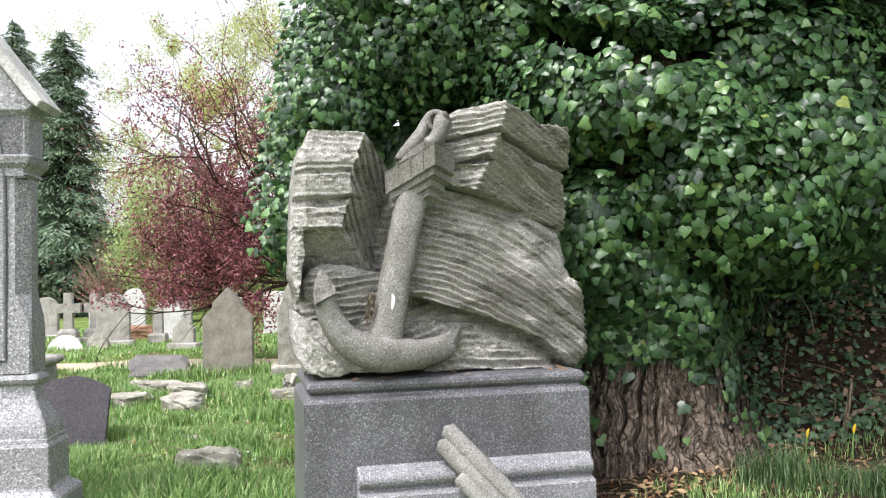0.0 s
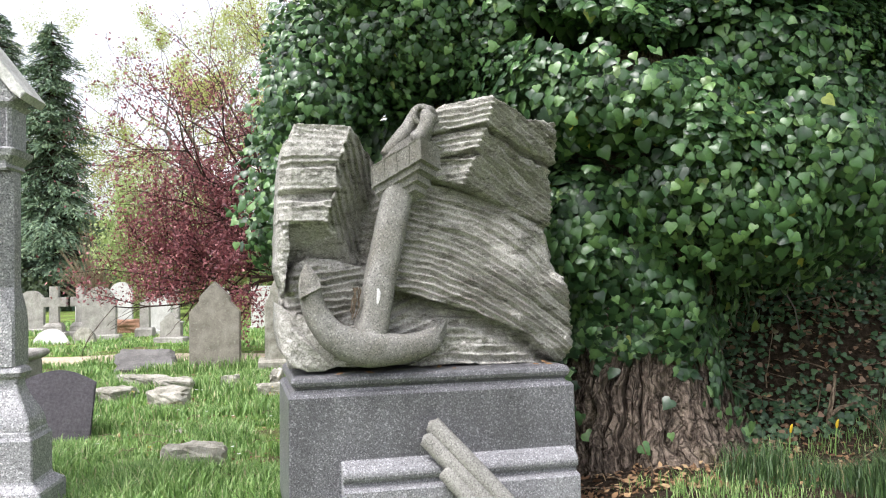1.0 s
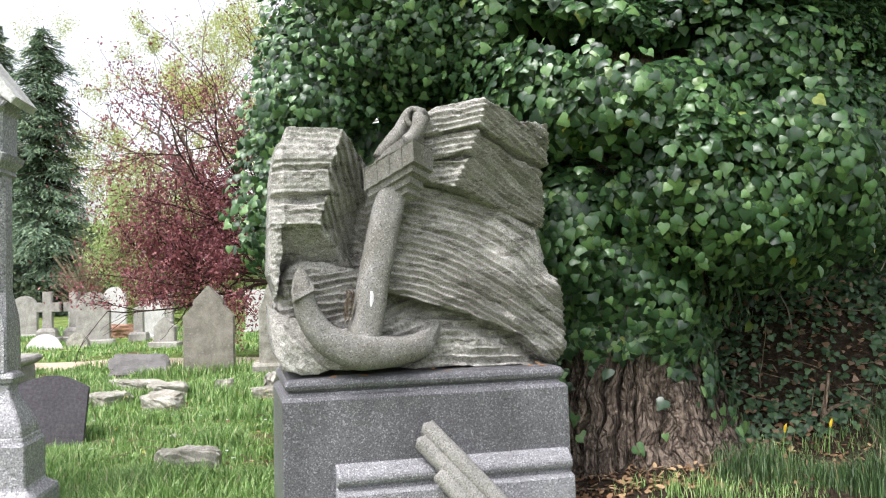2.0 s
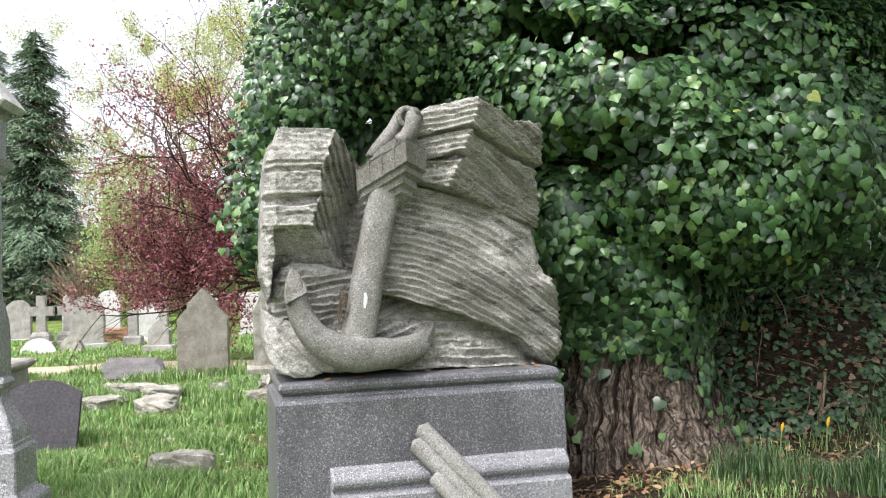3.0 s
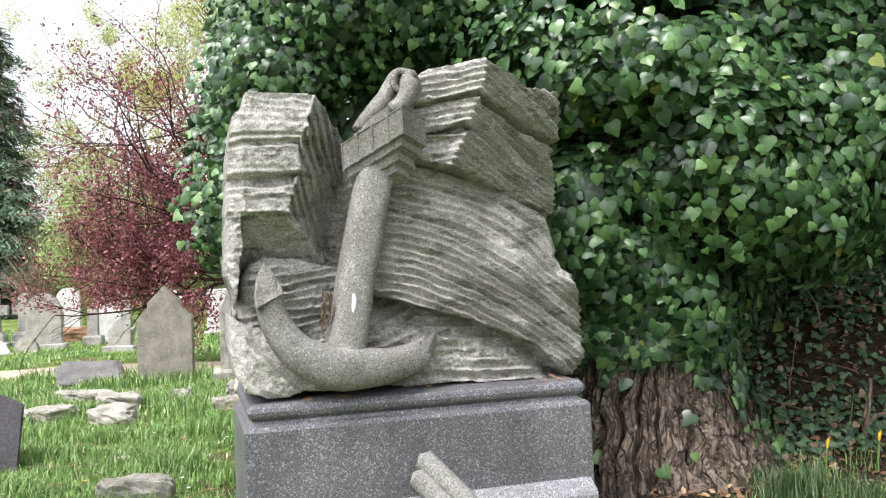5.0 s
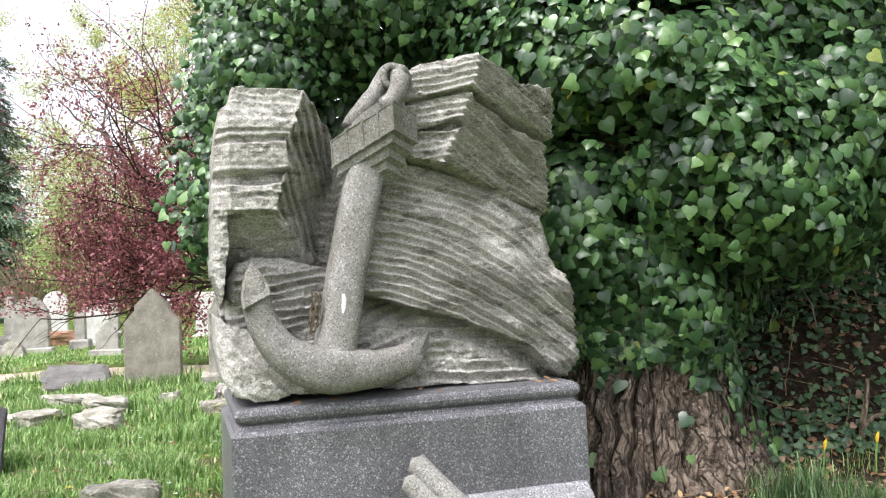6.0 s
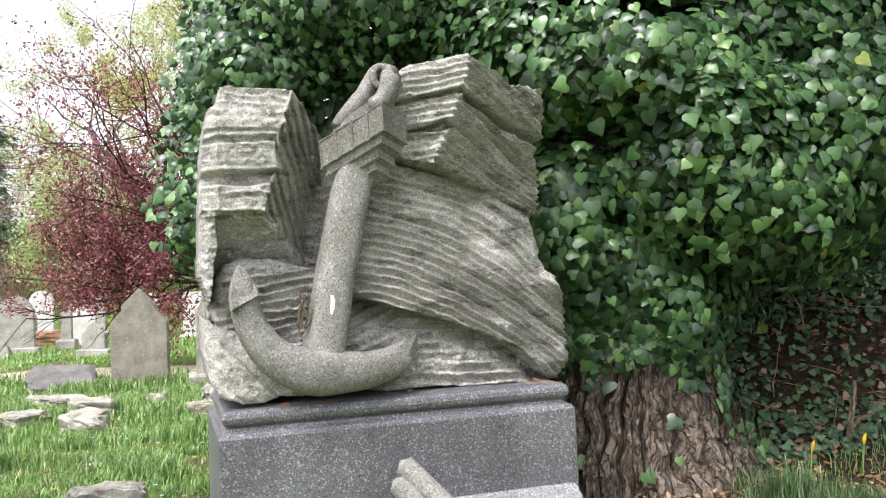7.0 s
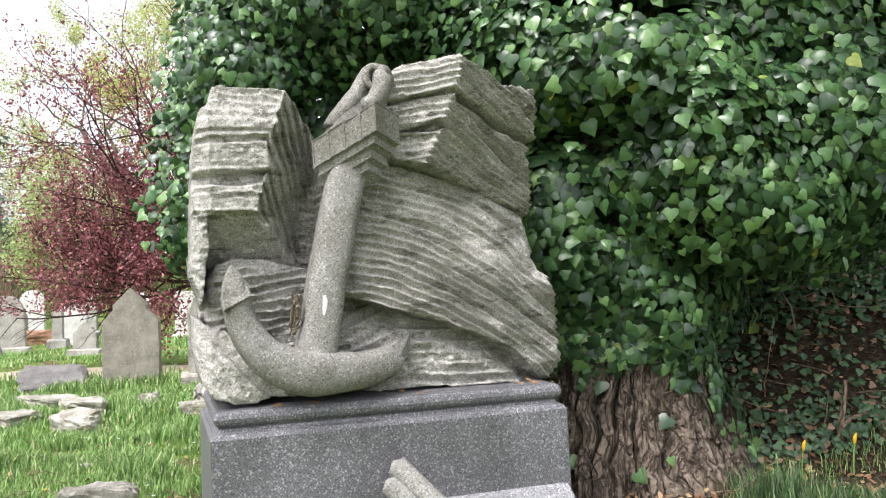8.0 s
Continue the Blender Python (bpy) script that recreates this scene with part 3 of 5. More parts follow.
def sweep(path, wide, deep, sides=20, power=2.4):
    """A bar along (u, v, w) points in the anchor's plane, with a rounded oblong section."""
    p = np.array(path, float)
    t = unit(np.gradient(p, axis=0))
    n = np.array([0, 1.0, 0])
    rings = []
    for k in range(len(p)):
        side = unit(np.cross(n, t[k]))
        ring = []
        for i in range(sides):
            a = 2 * math.pi * i / sides
            ca, sa = math.cos(a), math.sin(a)
            ca, sa = math.copysign(abs(ca) ** (2 / power), ca), math.copysign(abs(sa) ** (2 / power), sa)
            q = p[k] + side * ca * wide[k] + n * sa * deep[k]
            ring.append((q[0], q[1], q[2] + BASE))
        rings.append(ring)
    return loft(rings)


def curve_points(knots, n):
    """Catmull-Rom through the knots."""
    k = np.array([knots[0]] + list(knots) + [knots[-1]], float)
    out = []
    m = len(knots) - 1
    for x in np.linspace(0, m, n):
        i = min(int(x), m - 1)
        t = x - i
        a, b, c, d = k[i], k[i + 1], k[i + 2], k[i + 3]
        out.append(0.5 * (2 * b + (c - a) * t + (2 * a - 5 * b + 4 * c - d) * t * t + (3 * b - a - 3 * c + d) * t ** 3))
    return np.array(out)


def make_anchor():
    anchor = new("anchor")
    anchor.parent = monument
    anchor["label"] = "smooth dressed granite anchor"
    k = curve_points([(0.440, 0.11, 0.80), (0.424, 0.10, 0.75), (0.393, 0.085, 0.62), (0.342, 0.062, 0.412), (0.318, 0.046, 0.289), (0.292, 0.03, 0.19), (0.280, 0.025, 0.13)], 30)
    wd = np.interp(np.linspace(0, 1, 30), [0, 0.3, 0.7, 0.85, 1], [0.056, 0.057, 0.058, 0.064, 0.085])
    part("shank", sweep(k, wd, np.full(30, 0.058), 24, 3.0), DRESSED, anchor, smooth=True)
    # one crescent of two arms: the near one stands out, the other runs back into the rock
    k = curve_points([(0.073, 0.008, 0.43), (0.078, 0.0, 0.385), (0.094, 0.0, 0.300), (0.150, 0.0, 0.213), (0.225, 0.005, 0.168), (0.285, 0.01, 0.154), (0.36, 0.02, 0.150), (0.43, 0.03, 0.150), (0.495, 0.048, 0.162), (0.53, 0.06, 0.176), (0.548, 0.072, 0.19)], 60)
    s = np.linspace(0, 1, 60)
    wd = np.interp(s, [0, 0.1, 0.2, 0.3, 0.42, 0.5, 0.6, 0.72, 0.82, 0.92, 1], [0.026, 0.037, 0.044, 0.052, 0.064, 0.068, 0.060, 0.051, 0.046, 0.041, 0.030])
    part("crown_arm", sweep(k, wd, np.interp(s, [0, 0.2, 0.5, 0.8, 1], [0.035, 0.048, 0.062, 0.05, 0.03]), 24, 2.6), DRESSED, anchor, smooth=True)
    bm = bmesh.new()
    tip = [bm.verts.new((x, y, z + BASE)) for x, y, z in ((0.235, -0.03, 0.118), (0.322, -0.022, 0.116), (0.278, -0.012, 0.082), (0.278, -0.048, 0.150), (0.278, 0.05, 0.12))]
    for f in ((0, 3, 2), (3, 1, 2), (0, 2, 4), (2, 1, 4), (0, 4, 3), (1, 3, 4)):
        bm.faces.new([tip[i] for i in f])
    bmesh.ops.bevel(bm, geom=list(bm.edges), offset=0.012, segments=3, affect="EDGES")
    part("crown_point", bm, DRESSED, anchor, smooth=True)
    # flukes: a spade-shaped palm with an undercut lip, and a darker blade let into the rock
    half = [(0.069, 0.466), (0.054, 0.446), (0.042, 0.412), (0.035, 0.37), (0.040, 0.338), (0.060, 0.347), (0.090, 0.362), (0.119, 0.376), (0.113, 0.398), (0.101, 0.425), (0.084, 0.452)]
    rings = []
    for back, inset in ((0.075, 0.006), (0.02, 0.0), (0.004, 0.0), (-0.002, 0.006)):
        ring = []
        for x, z in half:
            d = back - 0.052 * smooth(0.47, 0.345, z)
            q = 1 - inset / 0.045
            ring.append((0.076 + (x - 0.076) * q, float(d), 0.40 + (z - 0.40) * q + BASE))
        rings.append(ring)
    part("fluke", loft(rings), DRESSED, anchor)
    bm = bmesh.new()
    vs = [bm.verts.new((x, y, z + BASE)) for x, y, z in ((0.524, 0.03, 0.206), (0.603, 0.095, 0.256), (0.600, 0.10, 0.195), (0.556, 0.045, 0.142), (0.535, 0.015, 0.165), (0.57, 0.16, 0.2))]
    for f in ((0, 1, 2, 3, 4), (1, 0, 5), (2, 1, 5), (3, 2, 5), (4, 3, 5), (0, 4, 5)):
        bm.faces.new([vs[i] for i in f])
    bmesh.ops.bevel(bm, geom=list(bm.edges), offset=0.004, segments=2, affect="EDGES")
    part("fluke", bm, DRESSED, anchor)
    tubes("arm_collar", [[(tuple(q), 0.0035) for q in curve_points([(0.505, 0.012, 0.205), (0.525, -0.003, 0.185), (0.530, 0.0, 0.155), (0.520, 0.018, 0.125)], 12)]], DRESSED, anchor, 6)
    # plank-built stock, seen from below its near corner
    stock = new("stock")
    stock.parent = anchor
    corner, along, across, down = np.array((0.483, -0.03, 0.919)), np.array((-0.168, 0.10, -0.098)), np.array((0.082, 0.06, -0.030)), np.array((0.004, 0.004, -0.080))
    def skewed(a0, a1, b0, b1, c0, c1, bev):
        b = bmesh.new()
        bmesh.ops.create_cube(b, size=1.0)
        for q in b.verts:
            k = corner + along * (a0 if q.co.x < 0 else a1) + across * (b0 if q.co.y < 0 else b1) + down * (c0 if q.co.z < 0 else c1)
            q.co = Vector((k[0], k[1], k[2] + BASE))
        bmesh.ops.bevel(b, geom=list(b.edges), offset=bev, segments=2, affect="EDGES")
        return b
    for i in range(4):
        part("plank", skewed(i * 0.25, i * 0.25 + 0.247, 0, 1.0, 0.03 if i % 2 else 0.0, 1.0, 0.003), DRESSED, stock)
    for ins, c0, c1 in ((0.10, 1.0, 1.28), (0.24, 1.28, 1.58), (0.36, 1.58, 1.85)):
        part("moulding", skewed(ins * 0.8, 1.0 - ins * 0.3, ins, 1.0 - ins * 0.2, c0, c1, 0.002), DRESSED, stock)
    # rope and ring at the head
    r = [curve_points([(0.39, 0.14, 0.87), (0.41, 0.12, 0.905), (0.45, 0.11, 0.95), (0.478, 0.105, 1.0), (0.502, 0.11, 1.036), (0.53, 0.12, 1.043), (0.57, 0.17, 1.03)], 26),
         curve_points([(0.47, 0.05, 0.925), (0.50, 0.055, 0.94), (0.525, 0.06, 0.975), (0.535, 0.07, 1.01), (0.545, 0.10, 1.03), (0.58, 0.17, 1.01)], 24)]
    wd = (np.interp(np.linspace(0, 1, 26), [0, 0.3, 0.6, 1], [0.03, 0.027, 0.024, 0.03]), np.interp(np.linspace(0, 1, 24), [0, 0.3, 0.7, 1], [0.022, 0.028, 0.034, 0.03]))
    for k, q in zip(r, wd):
        part("rope", sweep(k, q, q * 1.2, 14, 2.0), DRESSED, anchor, smooth=True)
    ring = [((0.506 + 0.024 * math.cos(a), 0.07, 1.018 + 0.03 * math.sin(a) + BASE), 0.011) for a in np.linspace(0, 2 * math.pi, 25)]
    tubes("ring", [ring], DRESSED, anchor, 10)
    block = sweep(curve_points([(0.42, 0.16, 0.80), (0.45, 0.15, 0.90), (0.52, 0.16, 0.98)], 8), np.full(8, 0.06), np.full(8, 0.07), 16, 3.0)
    part("head_stone", block, DRESSED, anchor, smooth=True)
    # dry brown stems caught beside the shank
    rng = np.random.default_rng(3)
    stems = []
    for i in range(7):
        x = 0.247 + 0.006 * rng.normal()
        stems.append([((x - 0.002 * j + 0.004 * rng.normal(), 0.02 - 0.004 * i, 0.375 - 0.02 * j * rng.uniform(0.8, 1.2) + BASE), 0.0022) for j in range(6)])
    ob = tubes("dry_stems", stems, TWIG, None, 5)
    ob.matrix_world = monument.matrix_world
    tagged(ob, "brown dry stems caught against the stone anchor", "dry stems", kind="stuff")
    mark = sweep(np.array([(0.318, -0.008, 0.315), (0.322, -0.006, 0.335), (0.324, -0.004, 0.355), (0.322, -0.002, 0.37)]), np.array([0.003, 0.007, 0.007, 0.004]), np.array([0.002] * 4), 8)
    part("lichen_streak", mark, WHITE_PETAL, anchor, "white dropping streak")


def make_ledger():
    """Pale step against the plinth's front, with rolled mouldings and a cross of paired rods leaning on it."""
    led = holder("granite_step", monument.matrix_world.copy(), "light grey granite step with a rolled edge and raised cross", "grave step")
    prof = [(0.0, 0.0), (0.0, -0.236 + BASE), (-0.006, -0.240 + BASE), (-0.026, -0.247 + BASE), (-0.034, -0.254 + BASE)]
    for i in range(9):
        a = math.pi * (0.42 - 0.92 * i / 8)
        prof.append((-0.034 - 0.026 * max(0.0, math.cos(a)), BASE - 0.284 + 0.026 * math.sin(a)))
    prof += [(-0.034, BASE - 0.316), (-0.040, BASE - 0.324), (-0.070, BASE - 0.330), (-0.076, BASE - 0.336), (-0.078, BASE - 0.40), (-0.078, 0.0)]
    rings = [[(x, y + (0.004 if x in (0.180, 1.056) else 0.0), z) for y, z in prof] for x in (0.180, 0.184, 1.052, 1.056)]
    part("step", loft(rings), GRANITE_LIGHT, led)
    k = curve_points([(0.487, -0.03, -0.136), (0.502, -0.04, -0.153), (0.587, -0.095, -0.249), (0.681, -0.135, -0.355), (0.77, -0.165, -0.46), (0.84, -0.19, -0.55)], 22)
    t = unit(np.gradient(k, axis=0))
    side = unit(np.cross(t, np.array([[0, 1.0, 0]])))
    for sgn, shift in ((1, 0.0), (-1, 0.022)):
        line = [((*(k[i] + side[i] * sgn * 0.024 + t[i] * shift)[:2], float((k[i] + side[i] * sgn * 0.024 + t[i] * shift)[2]) + BASE), 0.033 if i else 0.025) for i in range(22)]
        q = line[0][0]
        line = [((q[0] - 0.012 * t[0][0], q[1] - 0.012 * t[0][1], q[2] - 0.012 * t[0][2]), 0.005)] + line
        tubes("rod", [line], GRANITE_WARM, led, 14)
    low = curve_points([(0.532, -0.095, -0.275), (0.56, -0.115, -0.31), (0.63, -0.15, -0.40), (0.74, -0.19, -0.55)], 12)
    tubes("rod", [[((q[0], q[1], q[2] + BASE), 0.022 if i == 0 else 0.03) for i, q in enumerate(low)]], GRANITE_WARM, led, 14)


make_plinth()
make_rockwork()
make_anchor()
make_ledger()


# ---- the ivy-clad tree ----
TREE = (0.98, 4.25)
tree = holder("ivy_tree", pose(TREE[0], TREE[1], 0.1), "old tree with fissured brown bark smothered in dark green ivy", "tree")


def make_trunk():
    na, nz = 720, 240
    a = np.linspace(0, 2 * np.pi, na, endpoint=False)[None, :]
    z = (np.linspace(0, 1, nz) ** 1.2 * 3.2)[:, None]
    flare = 0.36 + 0.24 * np.exp(-z / 0.27) * (1 + 0.65 * np.cos(a)) + 0.02 * np.sin(3 * a + 1)
    lobes = 0.06 * np.exp(-z / 0.35) * np.sin(5 * a + 0.6)
    wind = a + 0.16 * soft_noise(z * 2.2, a * 1.5, 1.0, 61) + 0.07 * soft_noise(z * 9, a * 4, 1.0, 66) - 0.25 * z * np.cos(a)
    ring = lambda turns, tall, seed: soft_noise(np.cos(wind) * turns + 7, np.sin(wind) * turns + z * tall + 9, 2.4, seed)
    # ropey plates parted by deep winding fissures, broken across by short cracks
    plates = ring(4.6, 0.6, 62)
    thin = ring(9.0, 1.8, 67)
    cracks = soft_noise(z * 16 + 0.8 * soft_noise(a * 3, z * 4, 2.0, 68), a * 7, 1.0, 69)
    ribs = -0.05 * np.exp(-(plates / 0.17) ** 2) - 0.024 * np.exp(-(thin / 0.18) ** 2) - 0.010 * np.exp(-(cracks / 0.12) ** 2)
    ribs = ribs + 0.03 * np.abs(plates) + 0.02 * soft_noise(np.cos(a) * 3 + 4, np.sin(a) * 3 + z * 1.2, 2.0, 64) + 0.007 * soft_noise(np.cos(a) * 14, np.sin(a) * 14 + z * 12, 3.0, 63)
    r = flare + lobes + ribs
    lean = 0.10 * z / 3
    v = np.stack([r * np.cos(a) + lean, r * np.sin(a), z + a * 0 - 0.08], -1).reshape(-1, 3)
    i = np.arange(nz - 1)[:, None] * na
    j = np.arange(na)[None]
    k = (j + 1) % na
    f = np.stack([i + j, i + k, i + na + k, i + na + j], -1).reshape(-1, 4)
    attach("trunk", from_arrays("trunk", v, f, True), BARK, tree, "thick fissured brown trunk")
    rng = np.random.default_rng(8)
    lines, tips = [], []
    for d in ((-1, -0.2, 0.7), (0.2, -0.4, 1), (1, 0.1, 0.6), (0.4, 0.8, 0.9), (-0.6, 0.6, 1)):
        grow((0.05, 0, 1.9), d, 1.0, 0.14, 2, rng, lines, tips, 0.5, 0.1, 0.2, (1, 3))
    tubes("limb", lines, BARK_DARK, tree, 8)


# bodies of foliage round the trunk and limbs: middle and half-widths
LOBES = [
    ((0.95, 4.22, 0.98), (0.50, 0.55, 0.46)),
    ((0.72, 4.05, 1.22), (0.34, 0.42, 0.34)),
    ((1.20, 4.0, 1.33), (0.50, 0.50, 0.30)),
    ((0.98, 3.98, 1.72), (0.60, 0.52, 0.32)),
    ((1.62, 4.2, 1.52), (0.52, 0.56, 0.40)),
    ((1.50, 4.15, 1.95), (0.60, 0.55, 0.34)),
    ((2.12, 4.6, 1.72), (0.52, 0.6, 0.55)),
    ((2.5, 5.0, 1.55), (0.6, 0.6, 0.5)),
    ((0.45, 4.2, 2.10), (0.62, 0.52, 0.30)),
    ((-0.15, 4.3, 2.12), (0.50, 0.5, 0.34)),
    ((-0.52, 4.35, 1.86), (0.34, 0.42, 0.36)),
    ((-0.62, 4.4, 1.47), (0.30, 0.35, 0.34)),
    ((-0.2, 4.5, 1.6), (0.5, 0.4, 0.5)),
    ((0.35, 4.6, 1.5), (0.6, 0.35, 0.6)),
    ((-0.1, 4.2, 2.62), (0.65, 0.6, 0.34)),
    ((0.75, 4.45, 2.52), (0.62, 0.5, 0.28)),
    ((1.45, 4.2, 2.50), (0.70, 0.6, 0.34)),
    ((2.25, 4.7, 2.45), (0.7, 0.7, 0.5)),
    ((2.9, 5.3, 2.2), (0.7, 0.8, 0.8)),
    ((0.5, 4.7, 3.1), (1.3, 0.9, 0.5)),
    ((1.7, 4.9, 3.15), (1.1, 0.9, 0.55)),
    ((0.8, 5.1, 1.9), (1.2, 0.5, 0.9)),
    ((1.7, 5.2, 2.0), (0.9, 0.5, 0.7)),
    ((-0.1, 4.85, 2.3), (0.75, 0.35, 0.8)),
    ((0.5, 4.9, 2.4), (1.0, 0.4, 0.9)),
    ((0.1, 4.6, 1.9), (0.6, 0.3, 0.5)),
    ((0.3, 4.8, 2.2), (0.5, 0.3, 0.5)),
    ((-0.05, 4.75, 1.8), (0.5, 0.3, 0.45)),
    ((0.0, 5.1, 2.0), (0.8, 0.3, 0.9)),
    ((2.2, 5.0, 3.0), (0.9, 0.4, 0.6)),
    ((2.9, 5.2, 3.2), (0.9, 0.5, 0.6)),
    # this lobe hangs above the view, added to shade the bank grass
    ((2.3, 3.7, 3.5), (1.5, 1.2, 0.55)),
    ((1.1, 4.1, 3.3), (0.9, 0.9, 0.45)),
    ((3.3, 4.4, 2.9), (0.9, 1.0, 0.7)),
    ((0.2, 5.5, 2.7), (1.0, 0.4, 1.0)),
    ((1.3, 5.6, 2.8), (1.1, 0.4, 1.0)),
    ((2.4, 5.8, 2.7), (1.1, 0.4, 1.0)),
    # two more unseen lobes overhead, added to keep daylight off the bank
    ((1.9, 3.0, 4.2), (1.4, 1.2, 0.5)),
    ((3.2, 2.9, 3.9), (1.0, 1.3, 0.5)),
]


def lobe_points(rng, per_area, grow_by=1.0, ruffle=0.10):
    """Points and outward directions on the outer skin of the bodies."""
    P, N = [], []
    for c, r in LOBES:
        c, r = np.array(c), np.array(r) * grow_by
        area = 4 * np.pi * ((r[0] * r[1]) ** 1.6 / 3 + (r[0] * r[2]) ** 1.6 / 3 + (r[1] * r[2]) ** 1.6 / 3) ** (1 / 1.6)
        d = unit(rng.normal(0, 1, (int(area * per_area), 3)))
        d = d[(d[:, 1] < 0.35)]
        bump = 1 + ruffle * soft_noise(d[:, 0] * 3 + c[0] * 5, d[:, 2] * 3 + c[2] * 5, 1.1, 71)
        p = c + d * r * bump[:, None]
        n = unit(d / r)
        keep = np.ones(len(p), bool)
        for c2, r2 in LOBES:
            if c2 is c or tuple(c) == c2:
                continue
            keep &= (((p - np.array(c2)) / (np.array(r2) * grow_by * 0.93)) ** 2).sum(1) > 1
        P.append(p[keep])
        N.append(n[keep])
    return np.concatenate(P), np.concatenate(N)


def make_ivy():
    rng = np.random.default_rng(21)
    inv = Matrix.Translation((-TREE[0], -TREE[1], -0.1))
    shift = np.array([TREE[0], TREE[1], 0.1])
    # sprays: each throws out a tuft of leaves that overlap like shingles
    sp, sn = lobe_points(rng, 180)
    clump = soft_noise(sp[:, 0], sp[:, 2] + 0.4 * sp[:, 1], 4.2, 77) + 0.5 * soft_noise(sp[:, 0], sp[:, 2], 9.0, 78)
    dense = rng.random(len(sp)) < np.clip(0.62 + 1.0 * clump, 0.05, 1)
    sp, sn, clump = sp[dense], sn[dense], clump[dense]
    sp = sp + sn * (0.24 * clump)[:, None]
    places, normals, tips = [], [], []
    for p, n in zip(sp, sn):
        m = rng.integers(20, 33)
        q = p + rng.normal(0, 1, (m, 3)) * np.array([0.08, 0.05, 0.06])
        k = n + rng.normal(0, 0.42, (m, 3)) + np.array([-0.05, -0.25, 0.40]) + (q - p) * 5.0
        places.append(q)
        normals.append(k)
        tips.append(np.array([0, -0.25, -0.8]) + rng.normal(0, 0.55, (m, 3)))
    pl, nm, tp = np.concatenate(places), np.concatenate(normals), np.concatenate(tips)
    # ragged outer edge of the curtain on the side of the open graves
    def inside(q):
        rim = np.interp(q[:, 2], [0.9, 1.1, 1.44, 1.96, 2.2, 2.36, 2.9, 3.6], [-0.74, -0.84, -0.87, -0.80, -0.74, -0.67, -0.5, -0.45])
        return q[:, 0] > (rim + 0.13 * soft_noise(q[:, 1] * 3, q[:, 2], 5.5, 72) + 0.10 * soft_noise(q[:, 1] * 2, q[:, 2], 14, 73)) * q[:, 1] / 4.3
    # dark rifts where the boughs part
    def rift(q):
        lo = ((q[:, 0] - 0.75) / 0.5) ** 2 + ((q[:, 2] - 1.99 - 0.06 * np.sin(5 * q[:, 0])) / 0.075) ** 2 < 1
        return lo & (q[:, 1] < 4.35) & (q[:, 0] > 0.38)
    ok = inside(pl) & (pl[:, 2] > 0.52 + 0.1 * soft_noise(pl[:, 0], pl[:, 1], 4, 79)) & ~rift(pl)
    pl, nm, tp = pl[ok], nm[ok], tp[ok]
    # dense dark inner layer
    ip, im = lobe_points(rng, 500, 0.83, 0.05)
    keep = ~rift(ip) & inside(ip)
    ip, im = ip[keep], im[keep]
    bp, bm = lobe_points(rng, 520, 0.66, 0.05)
    bk = inside(bp) & ((bp[:, 1] > 4.4) | ~rift(bp))
    ip, im = np.concatenate([ip, bp[bk]]), np.concatenate([im, bm[bk]])
    # the far side of the crown, which closes the view between the boughs
    fp = np.stack([rng.uniform(-0.55, 3.4, 9000), rng.uniform(5.2, 5.7, 9000), rng.uniform(1.55, 3.7, 9000)], -1)
    fp = fp[inside(fp)]
    ip, im = np.concatenate([ip, fp]), np.concatenate([im, np.array([0, -1.0, 0.3]) + rng.normal(0, 0.4, fp.shape)])
    it = np.array([0, -0.1, -1.0]) + rng.normal(0, 0.4, ip.shape)
    # loose trails that hang out past the edge of the curtain
    for i in range(90):
        z = rng.uniform(1.15, 2.5)
        y = rng.uniform(3.95, 4.45)
        x = np.interp(z, [0.9, 1.1, 1.44, 1.96, 2.2, 2.36, 2.9], [-0.80, -0.90, -0.93, -0.86, -0.80, -0.72, -0.55]) * y / 4.3 + rng.uniform(0.12, 0.26)
        m = rng.integers(7, 15)
        q = np.linspace(0, rng.uniform(0.12, 0.30), m)
        trail = np.stack([x - q * 0.75, y + 0 * q, z + 0.25 * q - 2.6 * q * q], -1) + rng.normal(0, 0.018, (m, 3))
        pl = np.concatenate([pl, trail])
        nm = np.concatenate([nm, np.array([-0.4, -0.8, 0.5]) + rng.normal(0, 0.4, (m, 3))])
        tp = np.concatenate([tp, np.array([-0.4, -0.1, -0.8]) + rng.normal(0, 0.4, (m, 3))])
    size = np.where(pl[:, 0] > 1.9, 0.7, np.where(pl[:, 0] < 0.3, 0.8, 1.0)) * rng.uniform(0.029, 0.061, len(pl)) * rng.choice([1.0, 1.0, 1.15], len(pl))
    # the leaves of the front clump beside the monument stand as pieces of their own
    box = (pl[:, 0] > 0.62) & (pl[:, 0] < 1.45) & (pl[:, 2] > 0.75) & (pl[:, 2] < 1.75) & (pl[:, 1] < 3.68)
    pick = np.nonzero(box)[0][:280]
    rest = np.ones(len(pl), bool)
    rest[pick] = False
    crown = foliage("ivy_foliage", np.concatenate([pl[rest], ip]) - shift, np.concatenate([nm[rest], im]), np.concatenate([tp[rest], it]), np.concatenate([size[rest], rng.uniform(0.042, 0.075, len(ip))]), IVY_LEAF, IVY, tree, "dense glossy dark green ivy leaves")
    lv, lf = IVY_LEAF
    me = from_arrays("leaf", lv, lf)
    me.materials.append(IVY_EACH)
    for i in pick:
        n = unit(nm[i])
        y = unit(tp[i] - tp[i].dot(n) * n)
        x = np.cross(y, n)
        s = float(size[i])
